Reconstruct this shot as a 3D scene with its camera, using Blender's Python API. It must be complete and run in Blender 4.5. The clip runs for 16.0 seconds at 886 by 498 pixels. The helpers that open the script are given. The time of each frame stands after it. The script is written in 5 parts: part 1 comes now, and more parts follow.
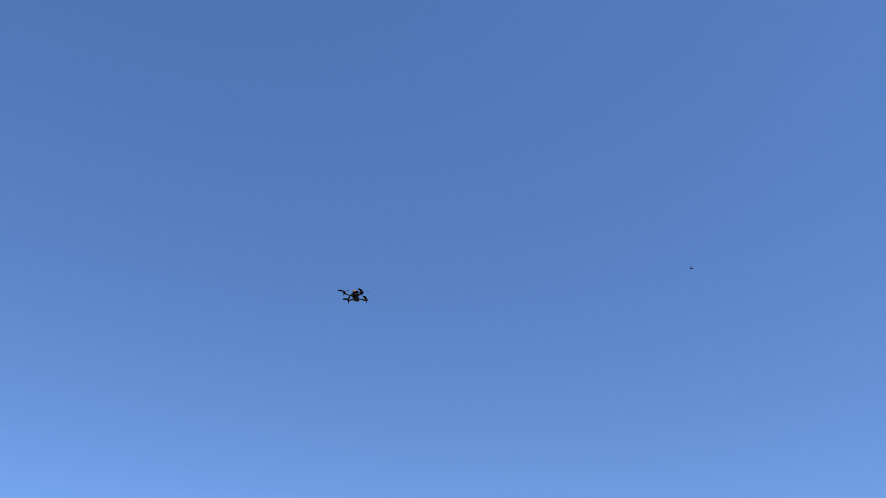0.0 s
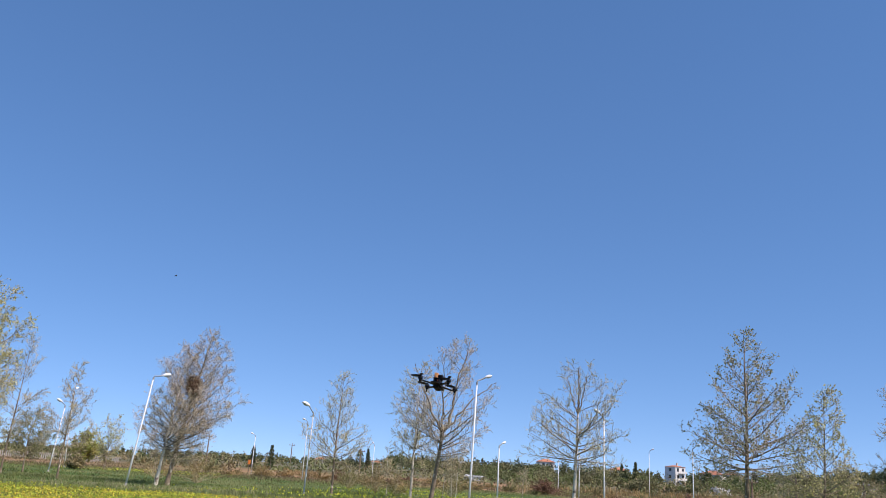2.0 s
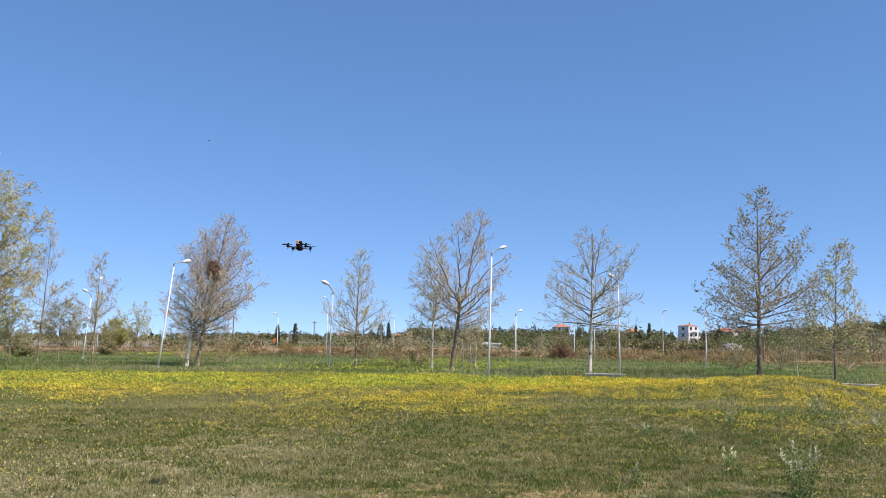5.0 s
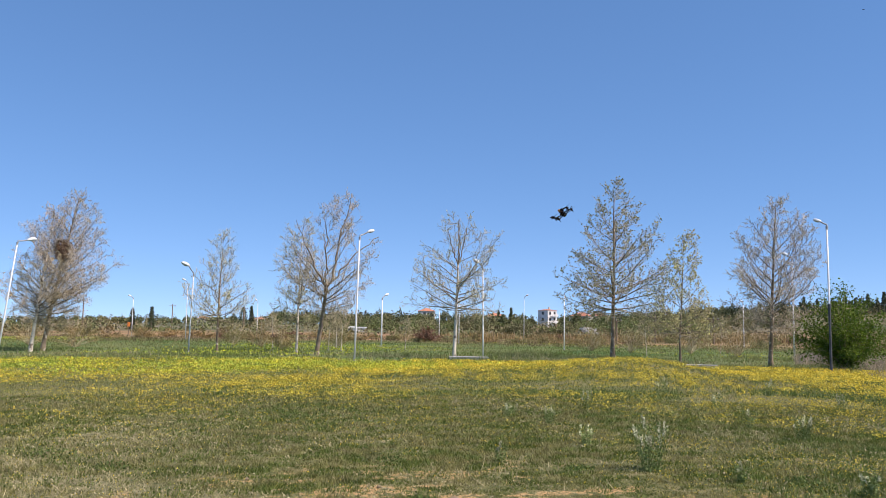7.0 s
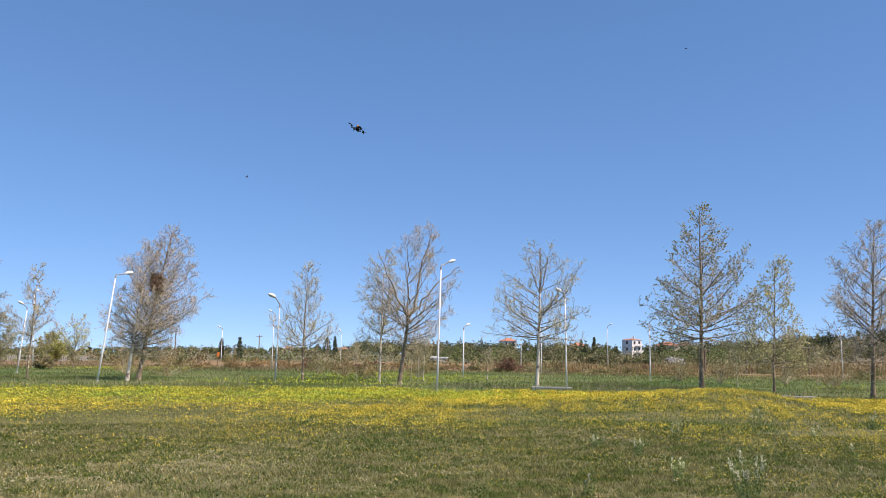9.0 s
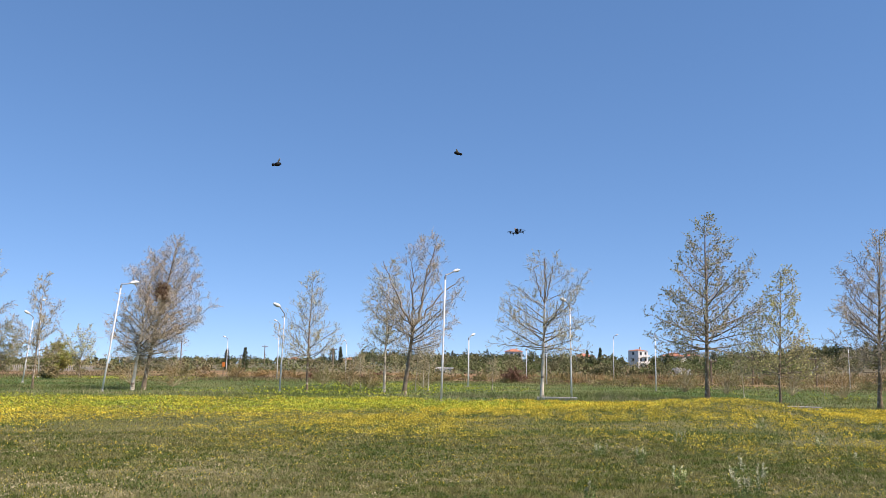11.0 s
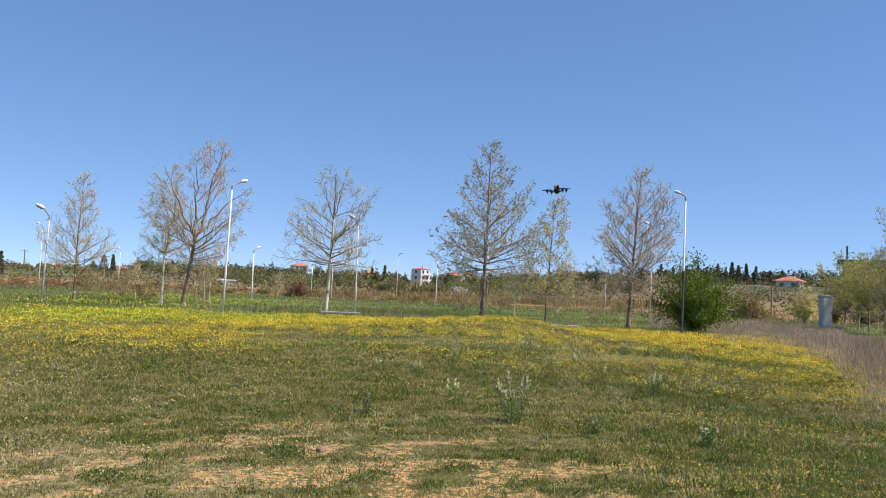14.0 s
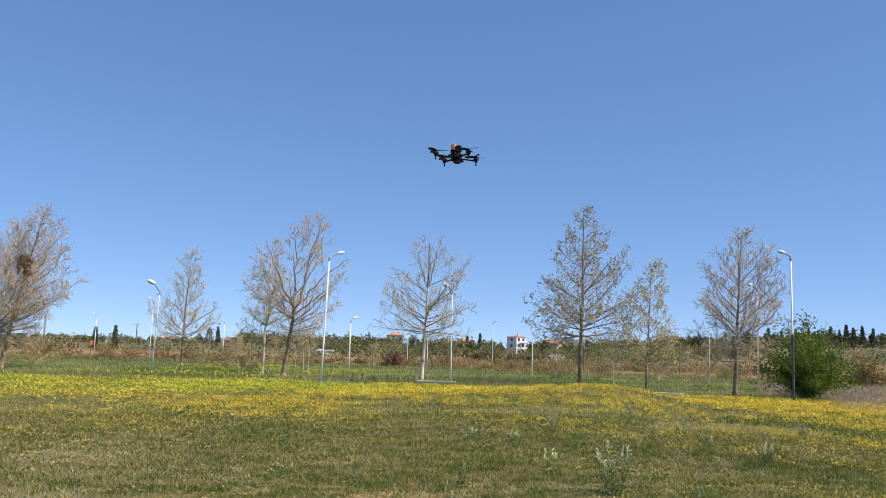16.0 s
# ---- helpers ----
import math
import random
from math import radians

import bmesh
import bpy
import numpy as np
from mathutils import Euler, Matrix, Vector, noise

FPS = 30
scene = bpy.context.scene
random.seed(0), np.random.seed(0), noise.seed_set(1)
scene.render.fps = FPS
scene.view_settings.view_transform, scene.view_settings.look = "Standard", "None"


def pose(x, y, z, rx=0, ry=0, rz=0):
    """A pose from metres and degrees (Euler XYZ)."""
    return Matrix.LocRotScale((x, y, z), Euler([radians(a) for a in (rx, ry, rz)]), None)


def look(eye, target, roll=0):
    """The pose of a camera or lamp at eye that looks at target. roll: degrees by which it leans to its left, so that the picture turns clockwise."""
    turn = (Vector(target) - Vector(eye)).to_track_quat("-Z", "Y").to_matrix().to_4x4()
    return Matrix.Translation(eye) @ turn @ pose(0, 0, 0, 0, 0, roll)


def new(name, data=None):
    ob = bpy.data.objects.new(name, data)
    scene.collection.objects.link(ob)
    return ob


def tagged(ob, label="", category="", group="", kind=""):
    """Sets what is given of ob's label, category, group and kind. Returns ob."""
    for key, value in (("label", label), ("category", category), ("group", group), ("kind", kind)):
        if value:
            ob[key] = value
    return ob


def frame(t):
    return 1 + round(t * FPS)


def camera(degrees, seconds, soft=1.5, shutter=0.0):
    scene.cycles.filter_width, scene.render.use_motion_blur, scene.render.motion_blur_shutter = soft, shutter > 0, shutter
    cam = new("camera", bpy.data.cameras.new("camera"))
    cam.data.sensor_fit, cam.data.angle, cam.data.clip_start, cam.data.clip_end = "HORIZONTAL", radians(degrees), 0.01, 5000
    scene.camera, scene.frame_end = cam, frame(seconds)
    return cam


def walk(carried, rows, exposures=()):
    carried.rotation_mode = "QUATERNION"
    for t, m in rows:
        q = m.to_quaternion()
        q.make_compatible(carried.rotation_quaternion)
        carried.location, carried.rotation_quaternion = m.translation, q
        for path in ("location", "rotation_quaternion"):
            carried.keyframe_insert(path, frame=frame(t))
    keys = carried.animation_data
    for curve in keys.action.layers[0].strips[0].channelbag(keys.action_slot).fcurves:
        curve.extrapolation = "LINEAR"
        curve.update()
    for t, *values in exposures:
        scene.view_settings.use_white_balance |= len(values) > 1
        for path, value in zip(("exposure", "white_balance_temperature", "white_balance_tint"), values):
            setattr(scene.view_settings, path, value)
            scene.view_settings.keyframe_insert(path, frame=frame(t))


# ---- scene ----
EYE = Vector((0.0, 0.0, 1.6))


def heading(az, el):
    a, e = radians(az), radians(el)
    return Vector((-math.sin(a) * math.cos(e), math.cos(a) * math.cos(e), math.sin(e)))


def aim(yaw, pitch, roll, side=0.0, up=0.0):
    eye = EYE + Vector((side, 0, up))
    return look(eye, eye + heading(yaw, pitch), roll)


# seconds, turn to the left, tilt up, lean, sway of the eye sideways and upwards
PATH = [
    (0, 3.35, 28.55, 0.72, 0.020, 0.030), (0.1, 3.98, 27.35, 0.74, 0.020, 0.030), (0.2, 4.44, 26.57, 0.77, 0.018, 0.024),
    (0.5, 5.83, 24.21, 1.15, 0.019, 0.026), (1, 7.58, 22.53, 1.67, 0.024, 0.032), (1.3, 8.34, 20.91, 2.45, 0.021, 0.036),
    (1.5, 8.60, 19.51, 3.07, 0.019, 0.039), (2, 8.67, 15.64, 3.71, 0.024, 0.048), (2.5, 7.08, 12.00, 3.23, 0.021, 0.044),
    (3, 2.45, 6.86, 2.30, 0.036, 0.043), (3.5, 0.00, 4.63, 1.96, 0.045, 0.043), (4, 1.10, 5.32, 1.37, 0.044, 0.045),
    (4.5, 3.44, 6.20, 1.02, 0.032, 0.038), (4.7, 5.68, 6.36, 0.96, 0.024, 0.035), (5.2, 11.30, 6.90, 0.95, 0.000, 0.030),
    (5.75, 15.00, 7.00, 0.95, -0.020, 0.025), (6.3, 11.50, 6.40, 0.95, -0.050, 0.020), (6.8, 3.40, 5.88, 0.95, -0.059, 0.014),
    (7, -0.40, 5.71, 0.92, -0.036, 0.014), (7.5, -5.07, 5.20, 1.12, -0.003, 0.001), (8, -4.75, 5.47, 1.13, -0.023, 0.010),
    (8.5, 1.12, 6.46, 1.04, -0.046, 0.006), (9, 5.38, 7.73, 0.90, -0.080, 0.006), (9.2, 5.65, 8.32, 0.88, -0.093, 0.003),
    (9.7, 6.80, 9.30, 0.90, -0.080, -0.010), (10.3, 7.50, 9.60, 0.92, -0.050, -0.030), (10.85, 6.30, 8.80, 0.96, -0.020, -0.040),
    (11.3, 4.70, 7.55, 1.02, 0.004, -0.043), (11.5, 4.07, 6.77, 1.03, -0.001, -0.044), (12, 2.81, 5.52, 1.35, -0.018, -0.046),
    (12.5, 2.22, 5.19, 1.63, -0.013, -0.046), (13, 1.74, 5.00, 1.74, -0.013, -0.043), (13.5, -2.39, 4.24, 2.25, -0.020, -0.035),
    (14, -9.37, 2.96, 2.62, -0.035, -0.028), (14.5, -12.10, 2.21, 2.28, -0.043, -0.021), (15, -12.28, 2.78, 2.13, -0.038, -0.024),
    (15.5, -9.51, 4.57, 2.13, -0.027, -0.024), (16, -2.46, 7.52, 1.95, -0.005, -0.041),
]
cam = camera(57.74, 16.0, soft=0.75)
walk(cam, [(t, aim(*way)) for t, *way in PATH],
     exposures=[(s, e, k, g) for s, e, k, g in ((0.0, 0.28, 6100, 27), (0.5, 0.13, 6100, 27), (1.5, -0.06, 6150, 25), (2.0, 0.25, 6250, 22), (2.5, 0.24, 6300, 21), (3.2, 0.42, 6330, 21), (8.0, 0.42, 6500, 21), (14.0, 0.42, 6780, 21), (16.0, 0.42, 6780, 21))])

# ---- world and sun ----
SUN_AZ, SUN_EL = -116.0, 50.0
world = bpy.data.worlds.new("sky")
scene.world = world
world.use_nodes = True
sky = world.node_tree.nodes.new("ShaderNodeTexSky")
sky.sky_type, sky.sun_disc = "NISHITA", False
sky.sun_elevation, sky.sun_rotation = radians(SUN_EL), radians(-SUN_AZ)
sky.altitude, sky.air_density, sky.dust_density, sky.ozone_density = 5000.0, 1.0, 0.0, 3.0
# the haze near the horizon stays thin: the sky is looked up a little above its true height
way_up = world.node_tree.nodes.new("ShaderNodeTexCoord")
raised = world.node_tree.nodes.new("ShaderNodeVectorMath")
raised.operation, raised.inputs[1].default_value = "ADD", (0, 0, 0.047)
evened = world.node_tree.nodes.new("ShaderNodeVectorMath")
evened.operation = "NORMALIZE"
world.node_tree.links.new(way_up.outputs["Generated"], raised.inputs[0])
world.node_tree.links.new(raised.outputs[0], evened.inputs[0])
world.node_tree.links.new(evened.outputs[0], sky.inputs["Vector"])
back = world.node_tree.nodes["Background"]
back.inputs["Strength"].default_value = 0.25
deep = world.node_tree.nodes.new("ShaderNodeHueSaturation")
deep.inputs["Saturation"].default_value = 1.45
even = world.node_tree.nodes.new("ShaderNodeGamma")
even.inputs["Gamma"].default_value = 0.6
world.node_tree.links.new(sky.outputs["Color"], even.inputs["Color"])
world.node_tree.links.new(even.outputs["Color"], deep.inputs["Color"])
world.node_tree.links.new(deep.outputs["Color"], back.inputs["Color"])
sun = new("sun", bpy.data.lights.new("sun", "SUN"))
sun.data.energy, sun.data.angle, sun.data.color = 4.1, radians(0.53), (1.0, 0.9, 0.75)
sun.matrix_world = look(heading(SUN_AZ, SUN_EL) * 100, (0, 0, 0))


# ---- materials ----
def nodes_of(name):
    m = bpy.data.materials.new(name)
    m.use_nodes = True
    nt = m.node_tree
    return m, nt, nt.nodes["Principled BSDF"]


def link(nt, a, b):
    nt.links.new(a, b)


def noise_node(nt, coord, scale, detail=4.0):
    n = nt.nodes.new("ShaderNodeTexNoise")
    n.inputs["Scale"].default_value, n.inputs["Detail"].default_value = scale, detail
    link(nt, coord, n.inputs["Vector"])
    return n.outputs["Fac"]


def ramp(nt, fac, lo, hi):
    r = nt.nodes.new("ShaderNodeMapRange")
    r.interpolation_type = "SMOOTHSTEP"
    r.inputs["From Min"].default_value, r.inputs["From Max"].default_value = lo, hi
    link(nt, fac, r.inputs["Value"])
    return r.outputs["Result"]


def blend(nt, fac, a, b):
    """Colours or sockets a and b mixed by the socket fac."""
    m = nt.nodes.new("ShaderNodeMix")
    m.data_type = "RGBA"
    link(nt, fac, m.inputs[0])
    for socket, v in ((m.inputs[6], a), (m.inputs[7], b)):
        if isinstance(v, tuple):
            socket.default_value = (*v, 1)
        else:
            link(nt, v, socket)
    return m.outputs[2]


def times_node(nt, a, b):
    m = nt.nodes.new("ShaderNodeMath")
    m.operation = "MULTIPLY"
    for socket, v in zip(m.inputs, (a, b)):
        if isinstance(v, float):
            socket.default_value = v
        else:
            link(nt, v, socket)
    return m.outputs[0]


def surface(name, a, b, scale=3.0, rough=0.8, metal=0.0, bump=0.2, spots=None, own=False, shine=0.5):
    """Two tones at two scales, with optional darker or lighter spots; own: coordinates of the object."""
    m, nt, p = nodes_of(name)
    co = nt.nodes.new("ShaderNodeTexCoord").outputs["Object"] if own else nt.nodes.new("ShaderNodeNewGeometry").outputs["Position"]
    big, small = noise_node(nt, co, scale), noise_node(nt, co, scale * 7, 6)
    col = blend(nt, ramp(nt, big, 0.35, 0.65), a, b)
    dim = tuple(v * 0.7 for v in a)
    col = blend(nt, times_node(nt, ramp(nt, small, 0.45, 0.7), 0.5), col, dim)
    if spots:
        col = blend(nt, ramp(nt, noise_node(nt, co, scale * 2.3), 0.56, 0.64), col, spots)
    link(nt, col, p.inputs["Base Color"])
    p.inputs["Roughness"].default_value, p.inputs["Metallic"].default_value = rough, metal
    p.inputs["Specular IOR Level"].default_value = shine
    if bump:
        n = nt.nodes.new("ShaderNodeBump")
        n.inputs["Strength"].default_value = bump
        n.inputs["Distance"].default_value = 0.02
        link(nt, small, n.inputs["Height"])
        link(nt, n.outputs["Normal"], p.inputs["Normal"])
    return m


def leafy(name, a, b, c=None, patch=0.3, glow=0.35, rough=0.6):
    """Thin leaves: each island takes its own tone between a and b, some of them c; light passes through."""
    m, nt, p = nodes_of(name)
    geo = nt.nodes.new("ShaderNodeNewGeometry")
    col = blend(nt, geo.outputs["Random Per Island"], a, b)
    if c:
        col = blend(nt, ramp(nt, noise_node(nt, geo.outputs["Position"], patch), 0.42, 0.6), col, c)
    vary = nt.nodes.new("ShaderNodeHueSaturation")
    link(nt, col, vary.inputs["Color"])
    fac = noise_node(nt, geo.outputs["Position"], patch * 5)
    r = nt.nodes.new("ShaderNodeMapRange")
    r.inputs["From Min"].default_value, r.inputs["From Max"].default_value = 0.3, 0.7
    r.inputs["To Min"].default_value, r.inputs["To Max"].default_value = 0.55, 1.45
    link(nt, fac, r.inputs["Value"])
    link(nt, r.outputs["Result"], vary.inputs["Value"])
    link(nt, vary.outputs["Color"], p.inputs["Base Color"])
    p.inputs["Roughness"].default_value = rough
    p.inputs["Specular IOR Level"].default_value = 0.25
    t = nt.nodes.new("ShaderNodeBsdfTranslucent")
    link(nt, vary.outputs["Color"], t.inputs["Color"])
    mix = nt.nodes.new("ShaderNodeMixShader")
    mix.inputs["Fac"].default_value = glow
    link(nt, p.outputs["BSDF"], mix.inputs[1])
    link(nt, t.outputs["BSDF"], mix.inputs[2])
    link(nt, mix.outputs["Shader"], nt.nodes["Material Output"].inputs["Surface"])
    return m


def ground_material():
    m, nt, p = nodes_of("meadow_soil")
    pos = nt.nodes.new("ShaderNodeNewGeometry").outputs["Position"]
    far = nt.nodes.new("ShaderNodeVectorMath")
    far.operation = "LENGTH"
    link(nt, pos, far.inputs[0])
    d = far.outputs["Value"]
    fine, mid = noise_node(nt, pos, 26, 10), noise_node(nt, pos, 1.1, 5)
    grit, crumb = noise_node(nt, pos, 75, 6), noise_node(nt, pos, 7.5, 8)
    col = blend(nt, ramp(nt, fine, 0.38, 0.62), (0.045, 0.065, 0.015), (0.18, 0.17, 0.055))
    col = blend(nt, times_node(nt, ramp(nt, mid, 0.45, 0.62), ramp(nt, crumb, 0.42, 0.58)), col, (0.22, 0.195, 0.085))
    col = blend(nt, times_node(nt, ramp(nt, grit, 0.52, 0.66), 0.6), col, (0.34, 0.3, 0.16))
    worn = nt.nodes.new("ShaderNodeAttribute")
    worn.attribute_name = "worn"
    bare = ramp(nt, times_node(nt, worn.outputs["Fac"], ramp(nt, noise_node(nt, pos, 9.0, 12), 0.38, 0.6)), 0.2, 0.62)
    bare = times_node(nt, bare, ramp(nt, noise_node(nt, pos, 34.0, 6), 0.62, 0.42))
    parched = nt.nodes.new("ShaderNodeAttribute")
    parched.attribute_name = "parched"
    col = blend(nt, times_node(nt, parched.outputs["Fac"], ramp(nt, noise_node(nt, pos, 14.0, 8), 0.42, 0.6)), col, (0.3, 0.265, 0.14))
    soil = blend(nt, ramp(nt, grit, 0.35, 0.65), (0.44, 0.245, 0.095), (0.74, 0.48, 0.225))
    col = blend(nt, bare, col, soil)
    meadow = blend(nt, ramp(nt, noise_node(nt, pos, 0.12), 0.42, 0.6), (0.08, 0.14, 0.03), (0.16, 0.185, 0.06))
    col = blend(nt, ramp(nt, d, 36, 44), col, meadow)
    scrub = blend(nt, ramp(nt, noise_node(nt, pos, 0.07, 6), 0.4, 0.6), (0.36, 0.215, 0.105), (0.24, 0.19, 0.085))
    col = blend(nt, ramp(nt, d, 86, 108), col, scrub)
    hill = blend(nt, ramp(nt, noise_node(nt, pos, 0.03, 6), 0.42, 0.58), (0.09, 0.1, 0.045), (0.2, 0.17, 0.1))
    col = blend(nt, ramp(nt, d, 150, 200), col, hill)
    link(nt, col, p.inputs["Base Color"])
    p.inputs["Roughness"].default_value = 0.95
    p.inputs["Specular IOR Level"].default_value = 0.195
    b = nt.nodes.new("ShaderNodeBump")
    b.inputs["Strength"].default_value, b.inputs["Distance"].default_value = 0.6, 0.05
    link(nt, fine, b.inputs["Height"])
    link(nt, b.outputs["Normal"], p.inputs["Normal"])
    return m


M = dict(
    ground=ground_material(),
    grass=leafy("grass_blades", (0.07, 0.115, 0.018), (0.205, 0.24, 0.055), (0.26, 0.245, 0.09), 1.8, 0.35),
    tallgrass=leafy("pale_tall_grass", (0.15, 0.19, 0.05), (0.34, 0.32, 0.15), (0.16, 0.22, 0.05), 0.25, 0.35),
    weeds=leafy("dry_weeds", (0.29, 0.225, 0.15), (0.6, 0.51, 0.37), (0.35, 0.285, 0.19), 0.3, 0.35),
    bank=leafy("bank_weeds", (0.15, 0.105, 0.06), (0.36, 0.27, 0.16), (0.2, 0.17, 0.08), 0.08, 0.3),
    straw=leafy("pale_straw", (0.3, 0.27, 0.13), (0.55, 0.48, 0.28), None, 0.5, 0.3),
    litter=leafy("dry_litter", (0.42, 0.37, 0.2), (0.66, 0.58, 0.36), None, 0.8, 0.3),
    petal=leafy("golden_petals", (0.76, 0.53, 0.04), (0.83, 0.71, 0.1), None, 0.4, 0.3),
    mustard=leafy("mustard_bloom", (0.36, 0.46, 0.05), (0.84, 0.76, 0.06), (0.36, 0.46, 0.06), 0.35, 0.3),
    lush=leafy("meadow_blades", (0.11, 0.165, 0.03), (0.25, 0.285, 0.075), (0.27, 0.26, 0.09), 0.15, 0.35),
    green=leafy("lawn_blades", (0.115, 0.165, 0.04), (0.25, 0.285, 0.085), (0.29, 0.28, 0.11), 0.1, 0.35),
    spring=leafy("spring_leaves", (0.37, 0.41, 0.08), (0.54, 0.57, 0.15), (0.44, 0.4, 0.14), 0.5, 0.5),
    herb=leafy("herb_leaves", (0.085, 0.14, 0.03), (0.2, 0.26, 0.07), None, 0.5, 0.3),
    greyherb=leafy("grey_green_leaves", (0.13, 0.19, 0.05), (0.24, 0.3, 0.1), None, 0.5, 0.25),
    spike=leafy("cream_flower_spikes", (0.6, 0.6, 0.36), (0.76, 0.74, 0.5), None, 0.5, 0.25),
    bud=leafy("plane_buds", (0.5, 0.41, 0.21), (0.72, 0.62, 0.34), (0.5, 0.37, 0.22), 0.5, 0.5),
    young=leafy("young_leaves", (0.48, 0.46, 0.16), (0.72, 0.68, 0.28), (0.58, 0.5, 0.22), 0.5, 0.45),
    olive=leafy("olive_leaves", (0.14, 0.135, 0.055), (0.38, 0.37, 0.15), (0.36, 0.34, 0.15), 0.6, 0.45),
    brown=leafy("brown_twigs", (0.3, 0.2, 0.085), (0.45, 0.33, 0.15), (0.25, 0.22, 0.085), 0.2, 0.2),
    rust=leafy("rust_twigs", (0.19, 0.1, 0.065), (0.26, 0.15, 0.09), None, 0.5, 0.2),
    bushgreen=leafy("fresh_green_leaves", (0.05, 0.1, 0.01), (0.23, 0.31, 0.04), (0.1, 0.165, 0.015), 0.9, 0.4),
    pine=leafy("evergreen_needles", (0.045, 0.06, 0.028), (0.09, 0.105, 0.048), (0.095, 0.11, 0.05), 0.03, 0.15),
    scrub=leafy("scrub_leaves", (0.13, 0.155, 0.055), (0.24, 0.25, 0.1), (0.27, 0.21, 0.11), 0.03, 0.2),
    woodland=leafy("woodland_leaves", (0.1, 0.13, 0.045), (0.21, 0.235, 0.09), (0.22, 0.2, 0.09), 0.02, 0.3),
    thicket=leafy("thicket_leaves", (0.11, 0.15, 0.045), (0.27, 0.3, 0.1), (0.21, 0.195, 0.09), 0.03, 0.35),
    blossom=leafy("white_blossom", (0.7, 0.68, 0.62), (0.8, 0.78, 0.72), None, 0.5, 0.2),
    bark=surface("plane_bark", (0.19, 0.14, 0.09), (0.32, 0.245, 0.165), 2.0, 0.9, bump=0.5, spots=(0.55, 0.48, 0.37)),
    palebark=surface("pale_bark", (0.58, 0.51, 0.4), (0.74, 0.67, 0.55), 2.0, 0.9, bump=0.5, spots=(0.2, 0.16, 0.12)),
    twig=surface("grey_twigs", (0.4, 0.34, 0.2), (0.58, 0.51, 0.32), 1.0, 0.9, bump=0),
    pinktwig=surface("pinkish_twigs", (0.44, 0.365, 0.265), (0.63, 0.545, 0.42), 1.0, 0.9, bump=0),
    nest=surface("nest_twigs", (0.15, 0.09, 0.055), (0.25, 0.165, 0.1), 3.0, 0.9, bump=0),
    limb=surface("dark_limb_bark", (0.17, 0.13, 0.09), (0.34, 0.275, 0.19), 1.5, 0.9, bump=0),
    enamel=surface("white_painted_steel", (0.86, 0.86, 0.84), (0.8, 0.8, 0.78), 1.5, 0.45, bump=0.05),
    greypaint=surface("grey_painted_steel", (0.36, 0.37, 0.37), (0.29, 0.3, 0.31), 1.5, 0.5, bump=0.05),
    darkpaint=surface("dark_grey_paint", (0.06, 0.065, 0.07), (0.1, 0.1, 0.1), 2.0, 0.6, bump=0.05),
    lens=surface("lamp_lens", (0.5, 0.5, 0.48), (0.42, 0.42, 0.4), 3.0, 0.2, bump=0),
    concrete=surface("concrete", (0.5, 0.48, 0.44), (0.4, 0.38, 0.35), 2.5, 0.9, bump=0.3),
    plaster=surface("cream_plaster", (0.72, 0.69, 0.6), (0.62, 0.59, 0.5), 0.6, 0.9, bump=0.1),
    white=surface("white_plaster", (0.78, 0.77, 0.74), (0.68, 0.67, 0.64), 0.6, 0.9, bump=0.1),
    tile=surface("red_roof_tiles", (0.5, 0.19, 0.1), (0.6, 0.27, 0.16), 0.8, 0.85, bump=0.3),
    glass=surface("dark_window_glass", (0.03, 0.035, 0.04), (0.05, 0.055, 0.06), 0.8, 0.1, bump=0),
    orange=surface("orange_sign_paint", (0.75, 0.22, 0.03), (0.65, 0.18, 0.03), 3.0, 0.5, bump=0),
    wood=surface("weathered_wood", (0.2, 0.15, 0.1), (0.28, 0.21, 0.14), 2.0, 0.9, bump=0.3),
    carbon=surface("carbon_fibre", (0.006, 0.006, 0.007), (0.01, 0.01, 0.011), 60.0, 0.45, bump=0.05, own=True, shine=0.15),
    black=surface("black_plastic", (0.006, 0.006, 0.007), (0.011, 0.011, 0.012), 40.0, 0.55, bump=0.05, own=True, shine=0.15),
    prop=surface("smoky_propeller_plastic", (0.012, 0.013, 0.02), (0.02, 0.022, 0.03), 40.0, 0.4, bump=0, own=True, shine=0.2),
    tpu=surface("orange_printed_plastic", (0.8, 0.36, 0.12), (0.68, 0.28, 0.08), 60.0, 0.55, bump=0.1, own=True),
    strap=surface("red_strap", (0.22, 0.03, 0.025), (0.16, 0.02, 0.015), 60.0, 0.8, bump=0.1, own=True),
    alloy=surface("motor_alloy", (0.012, 0.012, 0.014), (0.02, 0.02, 0.022), 60.0, 0.4, 0.0, bump=0, own=True, shine=0.25),
    wing=surface("insect_wing", (0.35, 0.33, 0.3), (0.28, 0.26, 0.24), 60.0, 0.3, bump=0, own=True),
)


# ---- mesh helpers ----
def smooth(a, b, x):
    t = np.clip((x - a) / (b - a), 0, 1)
    return t * t * (3 - 2 * t)


